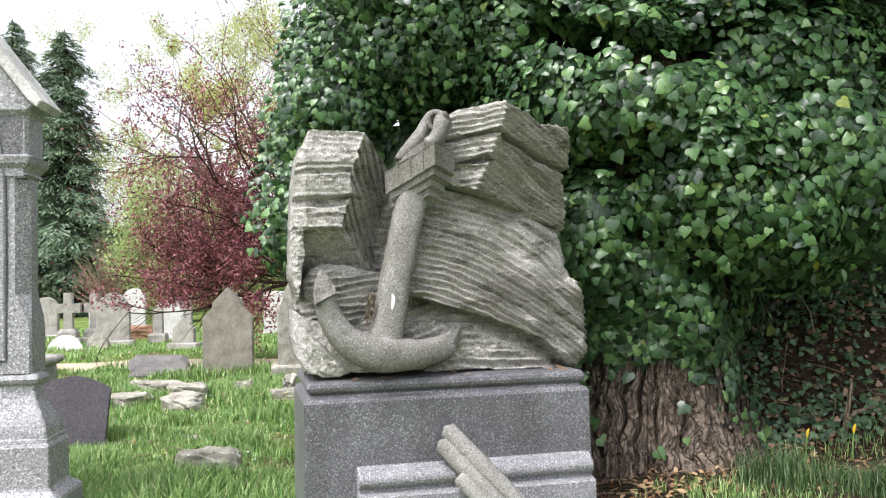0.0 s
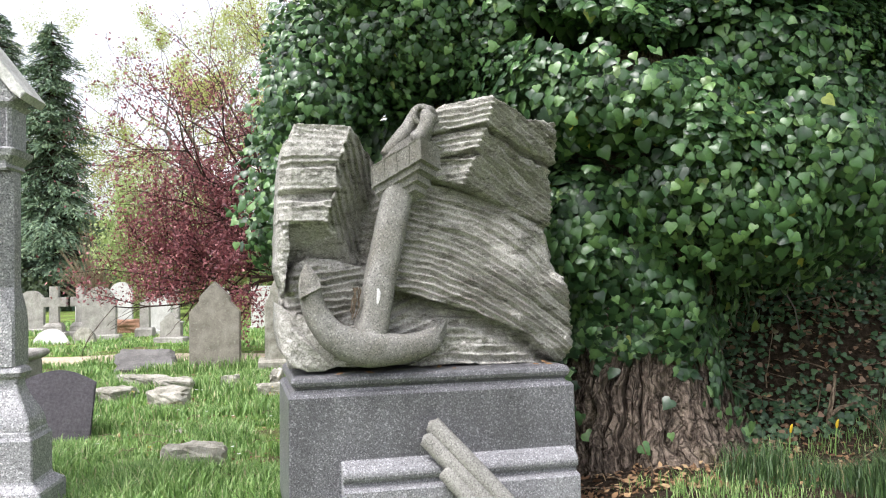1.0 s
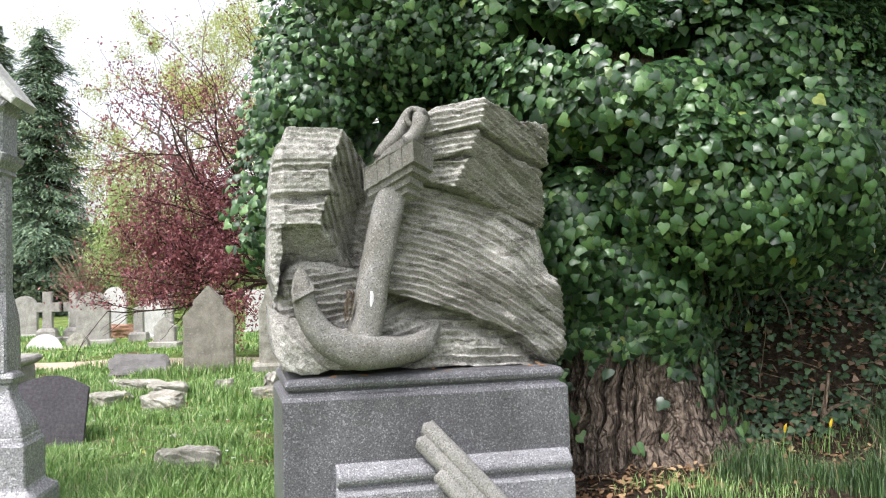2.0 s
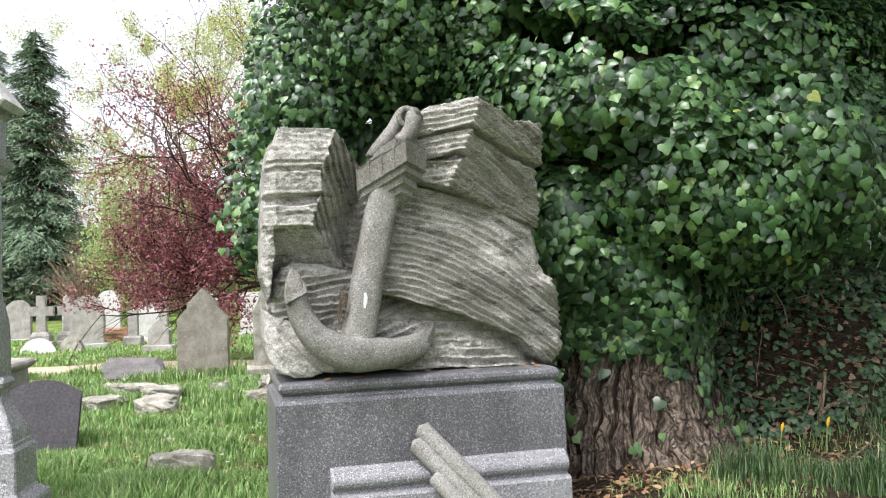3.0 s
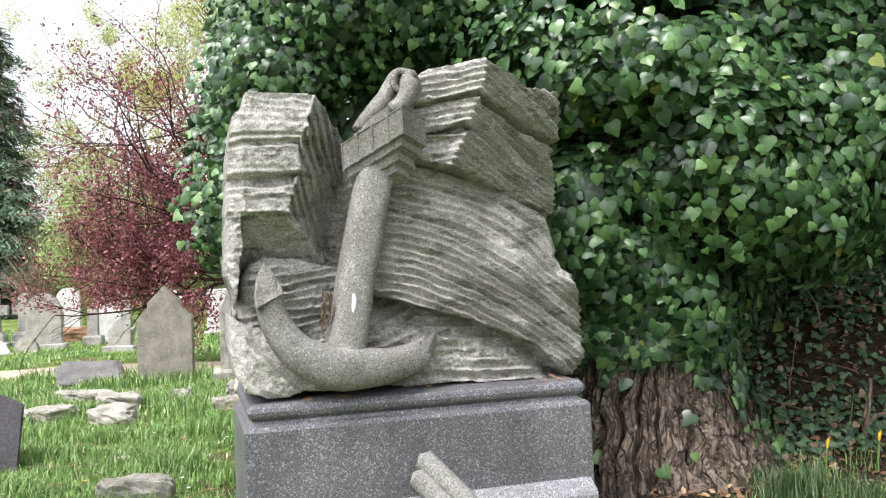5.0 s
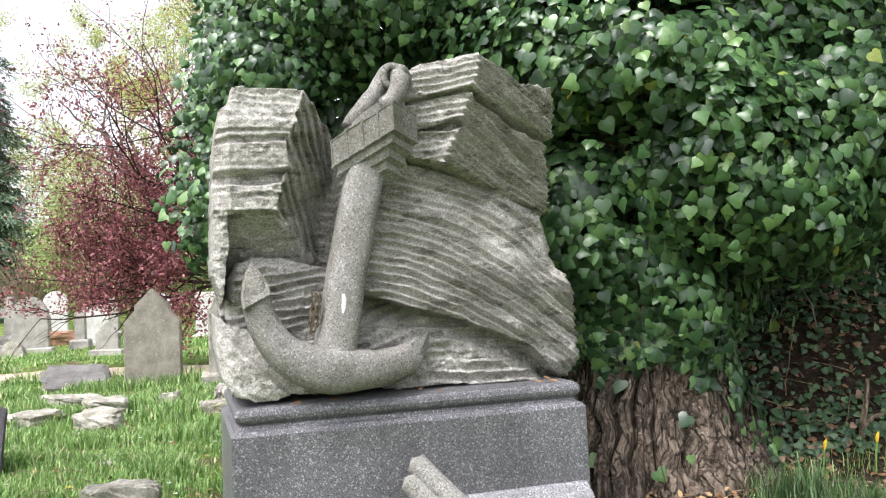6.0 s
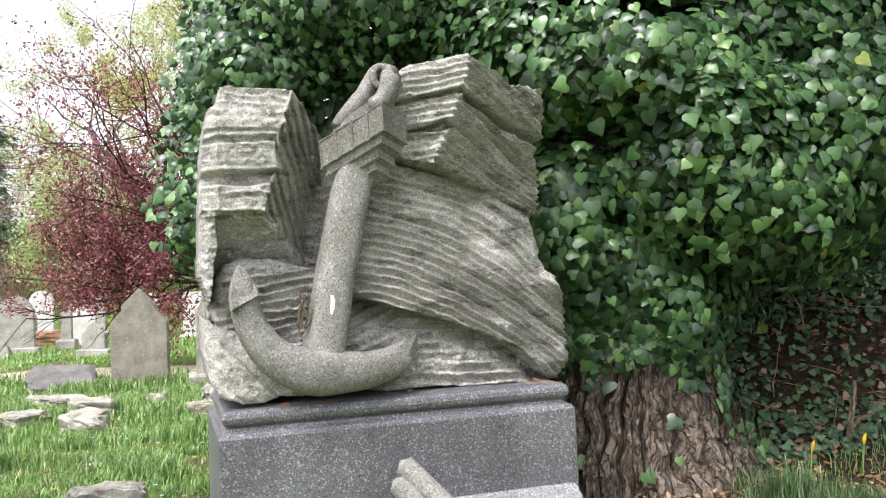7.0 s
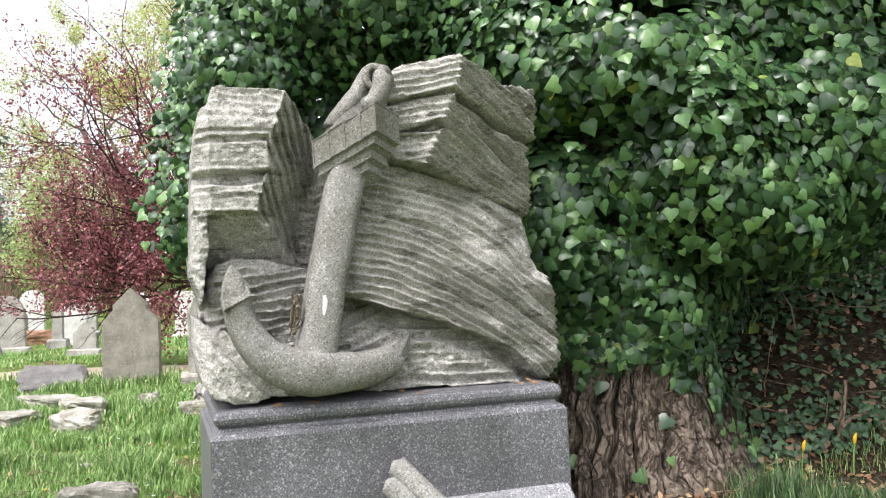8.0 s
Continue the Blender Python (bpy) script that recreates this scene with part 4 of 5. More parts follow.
        m = Matrix(((x[0] * s, y[0] * s, n[0] * s, pl[i][0] - shift[0]), (x[1] * s, y[1] * s, n[1] * s, pl[i][1] - shift[1]), (x[2] * s, y[2] * s, n[2] * s, pl[i][2] - shift[2]), (0, 0, 0, 1)))
        ob = new("leaf", me)
        ob.parent = crown
        ob.matrix_basis = m
    # leaves that climb on the bare bark
    a = rng.uniform(-2.9, -0.2, 1300)
    z = 0.02 + 0.78 * rng.uniform(0.0, 1.0, 1300) ** 0.6
    keep = (z > 0.47 + 0.12 * soft_noise(a * 3, z * 0, 2.2, 83)) | (a > -0.95) & (z > 0.15) & (rng.random(1300) < 0.7) | (a < -2.45) & (rng.random(1300) < 0.5) | (rng.random(1300) < 0.04)
    a, z = a[keep], z[keep]
    r = 0.375 + 0.24 * np.exp(-z / 0.27) * (1 + 0.65 * np.cos(a))
    p = np.stack([r * np.cos(a), r * np.sin(a), z], -1)
    n = np.stack([np.cos(a), np.sin(a), a * 0 + 0.25], -1) + rng.normal(0, 0.3, (len(a), 3))
    foliage("climbing_ivy", p, n, np.array([0, 0, -1.0]) + rng.normal(0, 0.5, p.shape), rng.uniform(0.035, 0.07, len(a)), IVY_LEAF, IVY, tree, "ivy leaves creeping over the bark")
    # hanging bare ivy stems under the canopy
    st = []
    for i in range(60):
        x, y, z = rng.uniform(0.4, 2.6), rng.uniform(4.3, 5.0), rng.uniform(1.0, 2.4)
        p = np.array([x - TREE[0], y - TREE[1], z])
        line = []
        for j in range(8):
            line.append((p.copy(), 0.004))
            p = p + np.array([rng.normal(0, 0.04), rng.normal(0, 0.03), -0.07 + rng.normal(0, 0.03)])
        st.append(line)
    tubes("ivy_stem", st, BARK_GREY, tree, 5)


make_trunk()
make_ivy()


def make_bank():
    """Ground ivy, litter and sticks on the dark bank beyond the tree."""
    rng = np.random.default_rng(31)
    n = 30000
    x, y = rng.uniform(1.15, 4.4, n), rng.uniform(3.95, 6.8, n)
    ok = (soft_noise(x, y, 2.6, 91) + rng.normal(0, 0.3, n) > -0.45) & (x + 0.55 * (y - 4.0) > 1.4 + rng.normal(0, 0.12, n))
    x, y = x[ok], y[ok]
    z = ground_z(x, y) + rng.uniform(0.01, 0.07, len(x))
    nm = np.array([-0.2, -0.7, 0.7]) + rng.normal(0, 0.35, (len(x), 3))
    ob = foliage("ground_ivy", np.stack([x, y, z], -1), nm, np.array([0, -0.6, -0.5]) + rng.normal(0, 0.6, nm.shape), rng.uniform(0.018, 0.042, len(x)), IVY_LEAF, IVY_LOW)
    tagged(ob, "low dark ivy covering the earth bank", "ground cover", kind="stuff")
    n = 5200
    x, y = rng.uniform(0.35, 3.6, n), 3.35 + 2.6 * rng.random(n) ** 1.3
    z = ground_z(x, y) + 0.012
    nm = np.array([0, -0.1, 1.0]) + rng.normal(0, 0.4, (n, 3))
    ob = foliage("leaf_litter", np.stack([x, y, z], -1), nm, rng.normal(0, 1, (n, 3)), rng.uniform(0.018, 0.045, n), OVAL_LEAF, DEAD_LEAF)
    tagged(ob, "dry brown fallen leaves under the tree", "leaf litter", kind="stuff")
    lines = []
    for i in range(130):
        x, y = rng.uniform(0.5, 3.2), rng.uniform(3.5, 5.2)
        d = unit(np.array([rng.normal(), rng.normal() * 0.6, rng.uniform(0.0, 0.5)]))
        p = np.array([x, y, float(ground_z(x, y)) + 0.01])
        ln = rng.uniform(0.1, 0.45)
        line = []
        for j in range(6):
            line.append((p.copy(), 0.004 * (1 - j / 8)))
            p = p + d * ln / 6
            d = unit(d + rng.normal(0, 0.15, 3))
        lines.append(line)
    tagged(tubes("fallen_twig", lines, TWIG, None, 5), "thin dry twigs strewn on the bank", "twigs", kind="stuff")
    st = holder("broken_branch", pose(1.86, 4.02, float(ground_z(1.86, 4.02))), "pale dry broken branch stuck upright in the bank", "branch")
    tubes("stem", [[((0, 0, -0.03), 0.014), ((0.015, 0, 0.08), 0.012), ((0.035, 0, 0.17), 0.011), ((0.05, 0.01, 0.25), 0.008)], [((0.02, 0, 0.06), 0.01), ((0.07, 0.02, 0.09), 0.009), ((0.16, 0.03, 0.11), 0.006)]], TWIG, st, 8)


make_bank()


# ---- other graves ----
def rise(x, y):
    return float(ground_z(x, y))


def make_stele():
    """The tall pale granite stele at the edge of the view, with gabled coping, sunk panel and stepped base."""
    s = holder("gabled_stele", pose(-2.115, 3.20, 0.0, 0, 0, 7), "tall pale grey granite stele with gabled coping and stepped base", "gravestone")
    # local: x across the front, y back
    base = stepped_block(-0.66, -0.10, 0.66, 0.22, [(0, 0), (0, 0.175), (0.004, 0.188), (0.035, 0.212), (0.04, 0.225), (0.04, 0.375), (0.046, 0.388)], 0.006)
    part("base_step", base, GRANITE_PALE, s)
    prof = [(0.05, 0.388), (0.052, 0.402)]
    for i in range(9):
        t = i / 8
        prof.append((0.055 + 0.062 * (0.5 - 0.5 * math.cos(math.pi * t)), 0.407 + 0.19 * t))
    prof += [(0.115, 0.602), (0.103, 0.61), (0.097, 0.625), (0.103, 0.64), (0.115, 0.648)]
    part("moulded_plinth", stepped_block(-0.66, -0.10, 0.66, 0.22, prof, 0.006), GRANITE_PALE, s)
    # shaft: square foot that swells out of chamfered corners
    rings = []
    for ins, z, c in ((0.125, 0.648, 0.008), (0.125, 0.80, 0.008), (0.128, 0.86, 0.014), (0.135, 0.91, 0.03), (0.14, 0.95, 0.045), (0.14, 1.40, 0.045)):
        p, q, r, t = -0.66 + ins, -0.02 + ins * 0.2, 0.66 - ins, 0.17
        rings.append([(p + c, q, z), (r - c, q, z), (r, q + c, z), (r, t - c, z), (r - c, t, z), (p + c, t, z), (p, t - c, z), (p, q + c, z)])
    part("shaft", loft(rings), GRANITE_PALE, s)
    prof = [(0.0, 1.40), (-0.012, 1.41), (-0.004, 1.425), (-0.028, 1.455), (-0.034, 1.48), (-0.012, 1.49), (-0.012, 1.64), (-0.03, 1.66)]
    part("corbel", stepped_block(-0.515, 0.01, 0.515, 0.165, prof, 0.012), GRANITE_PALE, s)
    out = [(-0.515, 1.40), (0.515, 1.40), (0.515, 1.65), (0.545, 1.68), (0.02, 2.39), (0.0, 2.40), (-0.02, 2.39), (-0.545, 1.68), (-0.515, 1.65)]
    bm = prism(out, 0.17, 0.006)
    bmesh.ops.translate(bm, vec=(0, -0.002, 0), verts=bm.verts)
    part("gable", bm, GRANITE_PALE, s)
    for sgn in (1, -1):
        out = [(sgn * 0.575, 1.665), (sgn * 0.595, 1.69), (0.0, 2.48), (0.0, 2.415), (sgn * 0.545, 1.69)]
        bm = prism(out if sgn > 0 else out[::-1], 0.25, 0.004)
        bmesh.ops.translate(bm, vec=(0, -0.05, 0), verts=bm.verts)
        part("coping", bm, MARBLE, s, "pale weathered coping slab")
    # bead round the sunk panel
    k = curve_points([(0.44, 0.006, 0.70), (0.44, 0.006, 1.3), (0.43, 0.0, 1.5), (0.37, -0.004, 1.7), (0.22, -0.004, 1.88), (0.0, -0.004, 1.97)], 34)
    tubes("panel_bead", [[(tuple(q), 0.008) for q in k]], GRANITE_DARK, s, 8)
    tubes("panel_bead", [[((-q[0], q[1], q[2]), 0.008) for q in k]], GRANITE_DARK, s, 8)
    sill = [((-0.44, 0.006, 0.70), 0.008), ((0.44, 0.006, 0.70), 0.008)]
    tubes("panel_bead", [sill], GRANITE_DARK, s, 8)
    # sloping sunk band across the base
    part("sloping_band", prism([(0.02, 0.06), (0.60, 0.02), (0.60, 0.09), (-0.2, 0.37), (-0.3, 0.35)], 0.01, 0.002), GRANITE_DARK, s).location = (0, -0.064, 0)
    side = holder("table_tomb", pose(-3.74, 6.3, -0.10, 0, 0, 8), "low dark stone tomb with a moulded lid behind the stele", "tomb")
    part("chest", stepped_block(-0.6, 0, 0.45, 1.3, [(0, 0), (0, 0.4), (0.01, 0.41)]), STONE_GREY, side)
    part("lid", stepped_block(-0.65, -0.05, 0.50, 1.35, [(0.05, 0.41), (0.02, 0.43), (0, 0.45), (0, 0.47), (0.015, 0.49), (0.05, 0.50)]), STONE_GREY, side)


def rough_stone(name, x, y, size, label, mat, seed, turn=0.0, tilt=(0, 0), sink=0.03):
    """A broken lump: a squared block whose faces are dented and edges worn."""
    bm = bmesh.new()
    bmesh.ops.create_cube(bm, size=1.0)
    bmesh.ops.subdivide_edges(bm, edges=list(bm.edges), cuts=7, use_grid_fill=True)
    off = Vector((seed * 7.3, seed * 1.9, seed * 3.1))
    for v in bm.verts:
        p = v.co * 2
        r = (abs(p.x) ** 7 + abs(p.y) ** 7 + abs(p.z) ** 7) ** (1 / 7)
        p = p / r / 2
        q = p * 2.1 + off
        k = 1 + 0.15 * noise.noise(q) + 0.13 * noise.noise(q * 2.7) + 0.09 * noise.noise(q * 6)
        slope = 0.10 * noise.noise(Vector((p.x * 1.2, p.y * 1.2, 0)) + off * 2)
        v.co = Vector((p.x * size[0] * k, p.y * size[1] * k, (p.z * k + slope * (p.z > 0)) * size[2]))
    ob = part(name, bm, mat, None, smooth=False)
    ob.matrix_world = pose(x, y, rise(x, y) + size[2] / 2 - sink, tilt[0], tilt[1], turn)
    return tagged(ob, label, "stone")


def slab_stone(kind, w, h, d):
    """Outlines of upright stones, feet at z = 0."""
    a = w / 2
    if kind == "round":
        top = [(a * math.cos(t), h - a + a * math.sin(t)) for t in np.linspace(0, math.pi, 17)]
        return [(-a, -0.1), (a, -0.1)] + top
    if kind == "gothic":
        up = [(a - 2 * a * (1 - math.cos(t)) * 0.5, h - 1.25 * a + 1.25 * a * math.sin(t)) for t in np.linspace(0, math.pi / 2, 9)]
        return [(-a, -0.1), (a, -0.1)] + up + [(-x, z) for x, z in up[-2::-1]]
    if kind == "gable":
        return [(-a, -0.1), (a, -0.1), (a, h * 0.66), (a * 0.6, h * 0.78), (a * 0.6, h * 0.83), (0, h), (-a * 0.6, h * 0.83), (-a * 0.6, h * 0.78), (-a, h * 0.66)]
    if kind == "shoulder":
        arc = [(a * 0.62 * math.cos(t), h - a * 0.62 + a * 0.62 * math.sin(t)) for t in np.linspace(0, math.pi, 11)]
        return [(-a, -0.1), (a, -0.1), (a, h * 0.72), (a * 0.85, h * 0.78), (a * 0.66, h - a * 0.6)] + arc + [(-a * 0.66, h - a * 0.6), (-a * 0.85, h * 0.78), (-a, h * 0.72)]
    if kind == "camber":
        return [(-a, -0.1), (a, -0.1)] + [(a * (1 - t / 6), h * (0.86 + 0.14 * math.sin(math.pi * t / 12))) for t in range(13)]
    return [(-a, -0.1), (a, -0.1), (a, h), (-a, h)]


def headstone(kind, x, y, w, h, d, mat, label, turn=0.0, lean=0.0, plinth=0.07, roll=0.0):
    s = holder("headstone", pose(x, y, rise(x, y), lean, roll, turn), label, "gravestone", "graves of the churchyard")
    if plinth:
        part("plinth", stepped_block(-w / 2 - 0.07, -0.07, w / 2 + 0.07, d + 0.07, [(0, -0.08), (0, plinth * 0.8), (0.02, plinth)]), mat, s)
    ob = part("slab", prism([(a, b if b < 0 else b + plinth * 0) for a, b in slab_stone(kind, w, h, d)], d, 0.008), mat, s)
    return s


def stone_cross(x, y, w, h, mat, label, turn=0.0):
    s = holder("stone_cross", pose(x, y, rise(x, y), 0, 0, turn), label, "grave cross", "graves of the churchyard")
    part("base_step", stepped_block(-w * 0.55, -w * 0.4, w * 0.55, w * 0.55, [(0, -0.1), (0, 0.10), (0.03, 0.12)]), mat, s)
    part("base_step", stepped_block(-w * 0.38, -w * 0.25, w * 0.38, w * 0.4, [(0, 0.12), (0, 0.22), (0.04, 0.28)]), mat, s)
    a, c = 0.085, h * 0.70
    out = [(-a, 0.28), (a, 0.28), (a * 0.9, c - a), (w / 2, c - a), (w / 2, c + a), (a * 0.9, c + a), (a * 0.9, h), (-a * 0.9, h), (-a * 0.9, c + a), (-w / 2, c + a), (-w / 2, c - a), (-a * 0.9, c - a)]
    part("cross", prism(out, 0.13, 0.008), mat, s)


make_stele()
headstone("gable", -2.19, 8.6, 0.50, 0.90, 0.10, STONE_BROWN, "brown weathered gabled headstone standing in grass", 4, 0, 0)
headstone("gable", -1.50, 8.4, 0.28, 0.98, 0.24, STONE_PALE, "pale lichened stone pillar with a stepped top", 12, 0, 0.12)
headstone("gothic", -5.84, 15.0, 0.56, 0.92, 0.12, STONE_GREY, "grey pointed-arch headstone with a carved border", 8, 0, 0.08)
stone_cross(-6.76, 15.3, 0.42, 0.93, STONE_GREY, "grey stone cross on a stepped base", 10)
stone_cross(-6.42, 15.6, 0.38, 0.93, STONE_GREY, "grey stone cross on a stepped base", -6)
headstone("round", -6.72, 16.6, 0.40, 0.72, 0.10, MARBLE, "white round-topped marble headstone in grass", 5)
headstone("round", -6.55, 18.0, 0.46, 0.98, 0.10, MARBLE, "white round-topped marble headstone in grass", 5)
headstone("round", -6.50, 17.2, 0.28, 0.62, 0.10, STONE_PALE, "small pale round-topped headstone", -5)
headstone("square", -5.22, 15.5, 0.17, 0.62, 0.12, STONE_GREY, "narrow grey stone pillar on a plinth", 3, 0, 0.16)
headstone("square", -5.42, 16.5, 0.26, 0.70, 0.12, MARBLE, "clean white marble headstone in grass", 3)
headstone("round", -5.02, 16.0, 0.26, 0.74, 0.10, MARBLE, "clean white marble headstone in grass", -4)
headstone("round", -5.95, 19.5, 0.34, 0.85, 0.10, STONE_GREY, "grey round-topped stone headstone in grass", -4)
headstone("gable", -4.05, 13.2, 0.34, 0.46, 0.10, STONE_GREY, "low grey headstone on a pale base", -8, 0, 0.08)
headstone("round", -4.4, 17.5, 0.50, 0.85, 0.12, MARBLE, "white round-topped headstone beyond the plum tree", 4)
headstone("square", -3.2, 16.5, 0.60, 0.85, 0.12, MARBLE, "white square headstone beyond the plum tree", 4)
headstone("round", -2.6, 15.5, 0.55, 0.8, 0.12, STONE_PALE, "pale round-topped headstone beyond the plum tree", 0)
headstone("round", -8.2, 17.5, 0.5, 0.85, 0.12, STONE_GREY, "grey round-topped stone headstone in grass", 4)
headstone("gothic", -6.20, 13.9, 0.60, 0.28, 0.30, MARBLE, "white marble stone fallen back in grass", 12, -22, 0)
headstone("gothic", -5.55, 13.6, 0.34, 0.26, 0.14, STONE_PALE, "small pale pointed stone in grass", 5, -8, 0)
slate = headstone("camber", -2.29, 5.2, 0.40, 0.45, 0.05, SLATE, "dark purple slate headstone leaning in grass", 20, -8, 0, 6)
ob = rough_stone("stone_block", -1.22, 4.36, (0.31, 0.16, 0.17), "rough pale block of stone half sunk in grass", STONE_PALE, 2, 12)
rough_stone("stone_fragment", -1.62, 5.45, (0.10, 0.12, 0.05), "small pale stone fragment in grass", STONE_PALE, 3, 30)
rough_stone("stone_fragment", -1.47, 6.2, (0.09, 0.08, 0.05), "small pale stone fragment in grass", STONE_PALE, 4, 10)
rough_stone("kerb_stone", -2.2, 7.3, (0.30, 0.22, 0.13), "broken pale kerb stone among moss", STONE_PALE, 5, 25, (4, 3))
rough_stone("kerb_stone", -2.62, 7.75, (0.42, 0.3, 0.12), "broken pale kerb stone among moss", STONE_PALE, 6, 40, (0, 5))
rough_stone("kerb_stone", -2.06, 6.7, (0.30, 0.20, 0.16), "broken pale kerb stone among moss", STONE_PALE, 7, -20, (6, 0))
rough_stone("kerb_stone", -2.55, 6.9, (0.32, 0.24, 0.12), "broken pale kerb stone among moss", STONE_PALE, 8, 60)
rough_stone("kerb_stone", -1.75, 7.4, (0.14, 0.12, 0.16), "broken pale kerb stone among moss", STONE_PALE, 9, 0)
rough_stone("grave_slab", -2.98, 8.9, (0.56, 0.5, 0.13), "dark grey tilted grave slab with cracked edge", STONE_DARK, 10, 14, (20, 5), 0.0)
rough_stone("kerb_stone", -1.38, 7.6, (0.10, 0.55, 0.16), "pale grave kerb with yellow lichen", STONE_PALE, 11, 6)
rough_stone("kerb_stone", -1.28, 7.2, (0.35, 0.11, 0.12), "pale grave kerb with yellow lichen", STONE_PALE, 12, 6)
rough_stone("clay_rubble", -6.05, 17.0, (0.5, 0.4, 0.28), "heap of reddish clay rubble beyond the graves", TERRACOTTA, 13, 20)
for i in range(9):
    rough_stone("wall_stone", 2.25 + 0.2 * i, 5.35 + 0.06 * math.sin(i * 2.1), (0.26, 0.2, 0.14 + 0.03 * (i % 3)), "rough brown stone of a tumbled low wall", STONE_BROWN, 20 + i, 9 * math.sin(i), (3, 2), 0.01)["group"] = "tumbled wall stones"


# ---- trees beyond the graves ----
def plum_tree():
    x, y = -1.66, 10.6
    t = holder("plum_tree", pose(x, y, rise(x, y)), "purple-leaved plum tree with arching dark branches", "tree")
    rng = np.random.default_rng(44)
    lines, tips = [], []
    trunk = [((0, 0, -0.1), 0.09), ((0.02, 0, 0.5), 0.07), ((0, 0, 1.0), 0.06)]
    lines.append(trunk)
    for d, ln in (((-1, -0.2, -0.12), 1.45), ((-1, -0.4, 0.1), 1.4), ((-0.6, -0.7, -0.05), 0.8), ((-1, 0.3, 0.0), 1.2), ((-1, 0.1, 0.2), 1.1), ((-1, -0.2, 0.6), 1.2), ((0.4, -0.3, 0.9), 1.0), ((-0.7, 0.0, 1.0), 1.4), ((-1, -0.1, 0.35), 1.0), ((-0.9, 0.2, 0.8), 1.1), ((-0.5, -0.2, 1.2), 1.2), ((0.05, 0.1, 1.5), 2.1), ((-0.3, -0.1, 1.3), 1.9), ((-0.45, 0.2, 1.1), 1.7), ((0.2, -0.2, 1.4), 1.8), ((0.5, 0, 1.0), 1.0), ((0.9, -0.1, 0.5), 0.9), ((-0.3, -0.6, 0.6), 0.9), ((-0.9, -0.3, 0.05), 0.9), ((-0.15, 0.0, 1.4), 2.1)):
        grow((0, 0, 0.95), d, ln * 0.90, 0.024, 3, rng, lines, tips, 0.62, 0.05, 0.28, (2, 4), 0.68)
    arch = curve_points([(-0.1, -0.3, 1.15), (-0.35, -0.4, 1.32), (-0.75, -0.5, 1.30), (-1.1, -0.55, 1.05)], 14)
    lines.append([(tuple(q), 0.016 - 0.0006 * i) for i, q in enumerate(arch)])
    tubes("crown_wood", lines, BARK_DARK, t, 5)
    p = np.array([q for q, d in tips])
    k = 9
    p = np.repeat(p, k, 0) + rng.normal(0, 0.075, (len(p) * k, 3))
    keep = (p[:, 2] > np.where(p[:, 0] < -0.7, 0.66, 0.12)) & (rng.random(len(p)) < np.clip(1.35 - p[:, 2] * 0.27, 0.25, 1))
    p = p[keep]
    foliage("foliage", p, rng.normal(0, 1, p.shape) + np.array([0, -0.3, 0.5]), rng.normal(0, 1, p.shape) + np.array([0, 0, -0.4]), rng.uniform(0.026, 0.052, len(p)), OVAL_LEAF, PLUM, t, "dark red-purple leaves")


def conifer(x, y, h, w, seed, label):
    t = holder("conifer", pose(x, y, 0), label, "tree", "tall conifers")
    rng = np.random.default_rng(seed)
    tubes("trunk", [[((0, 0, -0.2), 0.28), ((0, 0, h * 0.5), 0.16), ((0, 0, h), 0.02)]], BARK_DARK, t, 8)
    P, N, T, S = [], [], [], []
    boughs = []
    for i in range(520):
        f = rng.random() ** 1.1
        z = h * (0.03 + 0.96 * f)
        a = rng.uniform(0, 2 * math.pi)
        reach = w * (1 - f) ** 0.6 * rng.uniform(0.55, 1.12) * (1 + 0.22 * math.sin(7 * f + 2 * a + seed)) + 0.10
        out = np.array([math.cos(a), math.sin(a), 0])
        across = np.array([-math.sin(a), math.cos(a), 0])
        rise_to = 0.10 * reach * rng.uniform(-1, 1.5)
        boughs.append([((*(out * reach * q)[:2], z - 0.35 * reach * q ** 1.5 + rise_to * q), 0.03 * (1.05 - q)) for q in (0.0, 0.4, 0.75, 1.0)])
        m = int(14 + reach * 60)
        q = rng.uniform(0.12, 1.02, m)
        fan = rng.normal(0, 0.22, m) * (1.15 - 0.7 * q) * reach * 0.6
        p = out[None] * (q * reach)[:, None] + across[None] * fan[:, None]
        p[:, 2] = z - 0.35 * reach * q ** 1.5 + rise_to * q - 0.25 * np.abs(fan) - rng.exponential(0.07, m)
        P.append(p)
        N.append(np.array([0, 0, 1.0]) + 0.3 * out + rng.normal(0, 0.35, (m, 3)))
        T.append(out + across * (np.sign(fan) * 0.7)[:, None] + np.array([0, 0, -0.55]) + rng.normal(0, 0.3, (m, 3)))
        S.append(rng.uniform(0.13, 0.30, m))
    tubes("bough_wood", boughs, BARK_DARK, t, 4)
    foliage("foliage", np.concatenate(P), np.concatenate(N), np.concatenate(T), np.concatenate(S), NEEDLE_SPRAY, NEEDLE, t, "drooping dark green needle sprays")


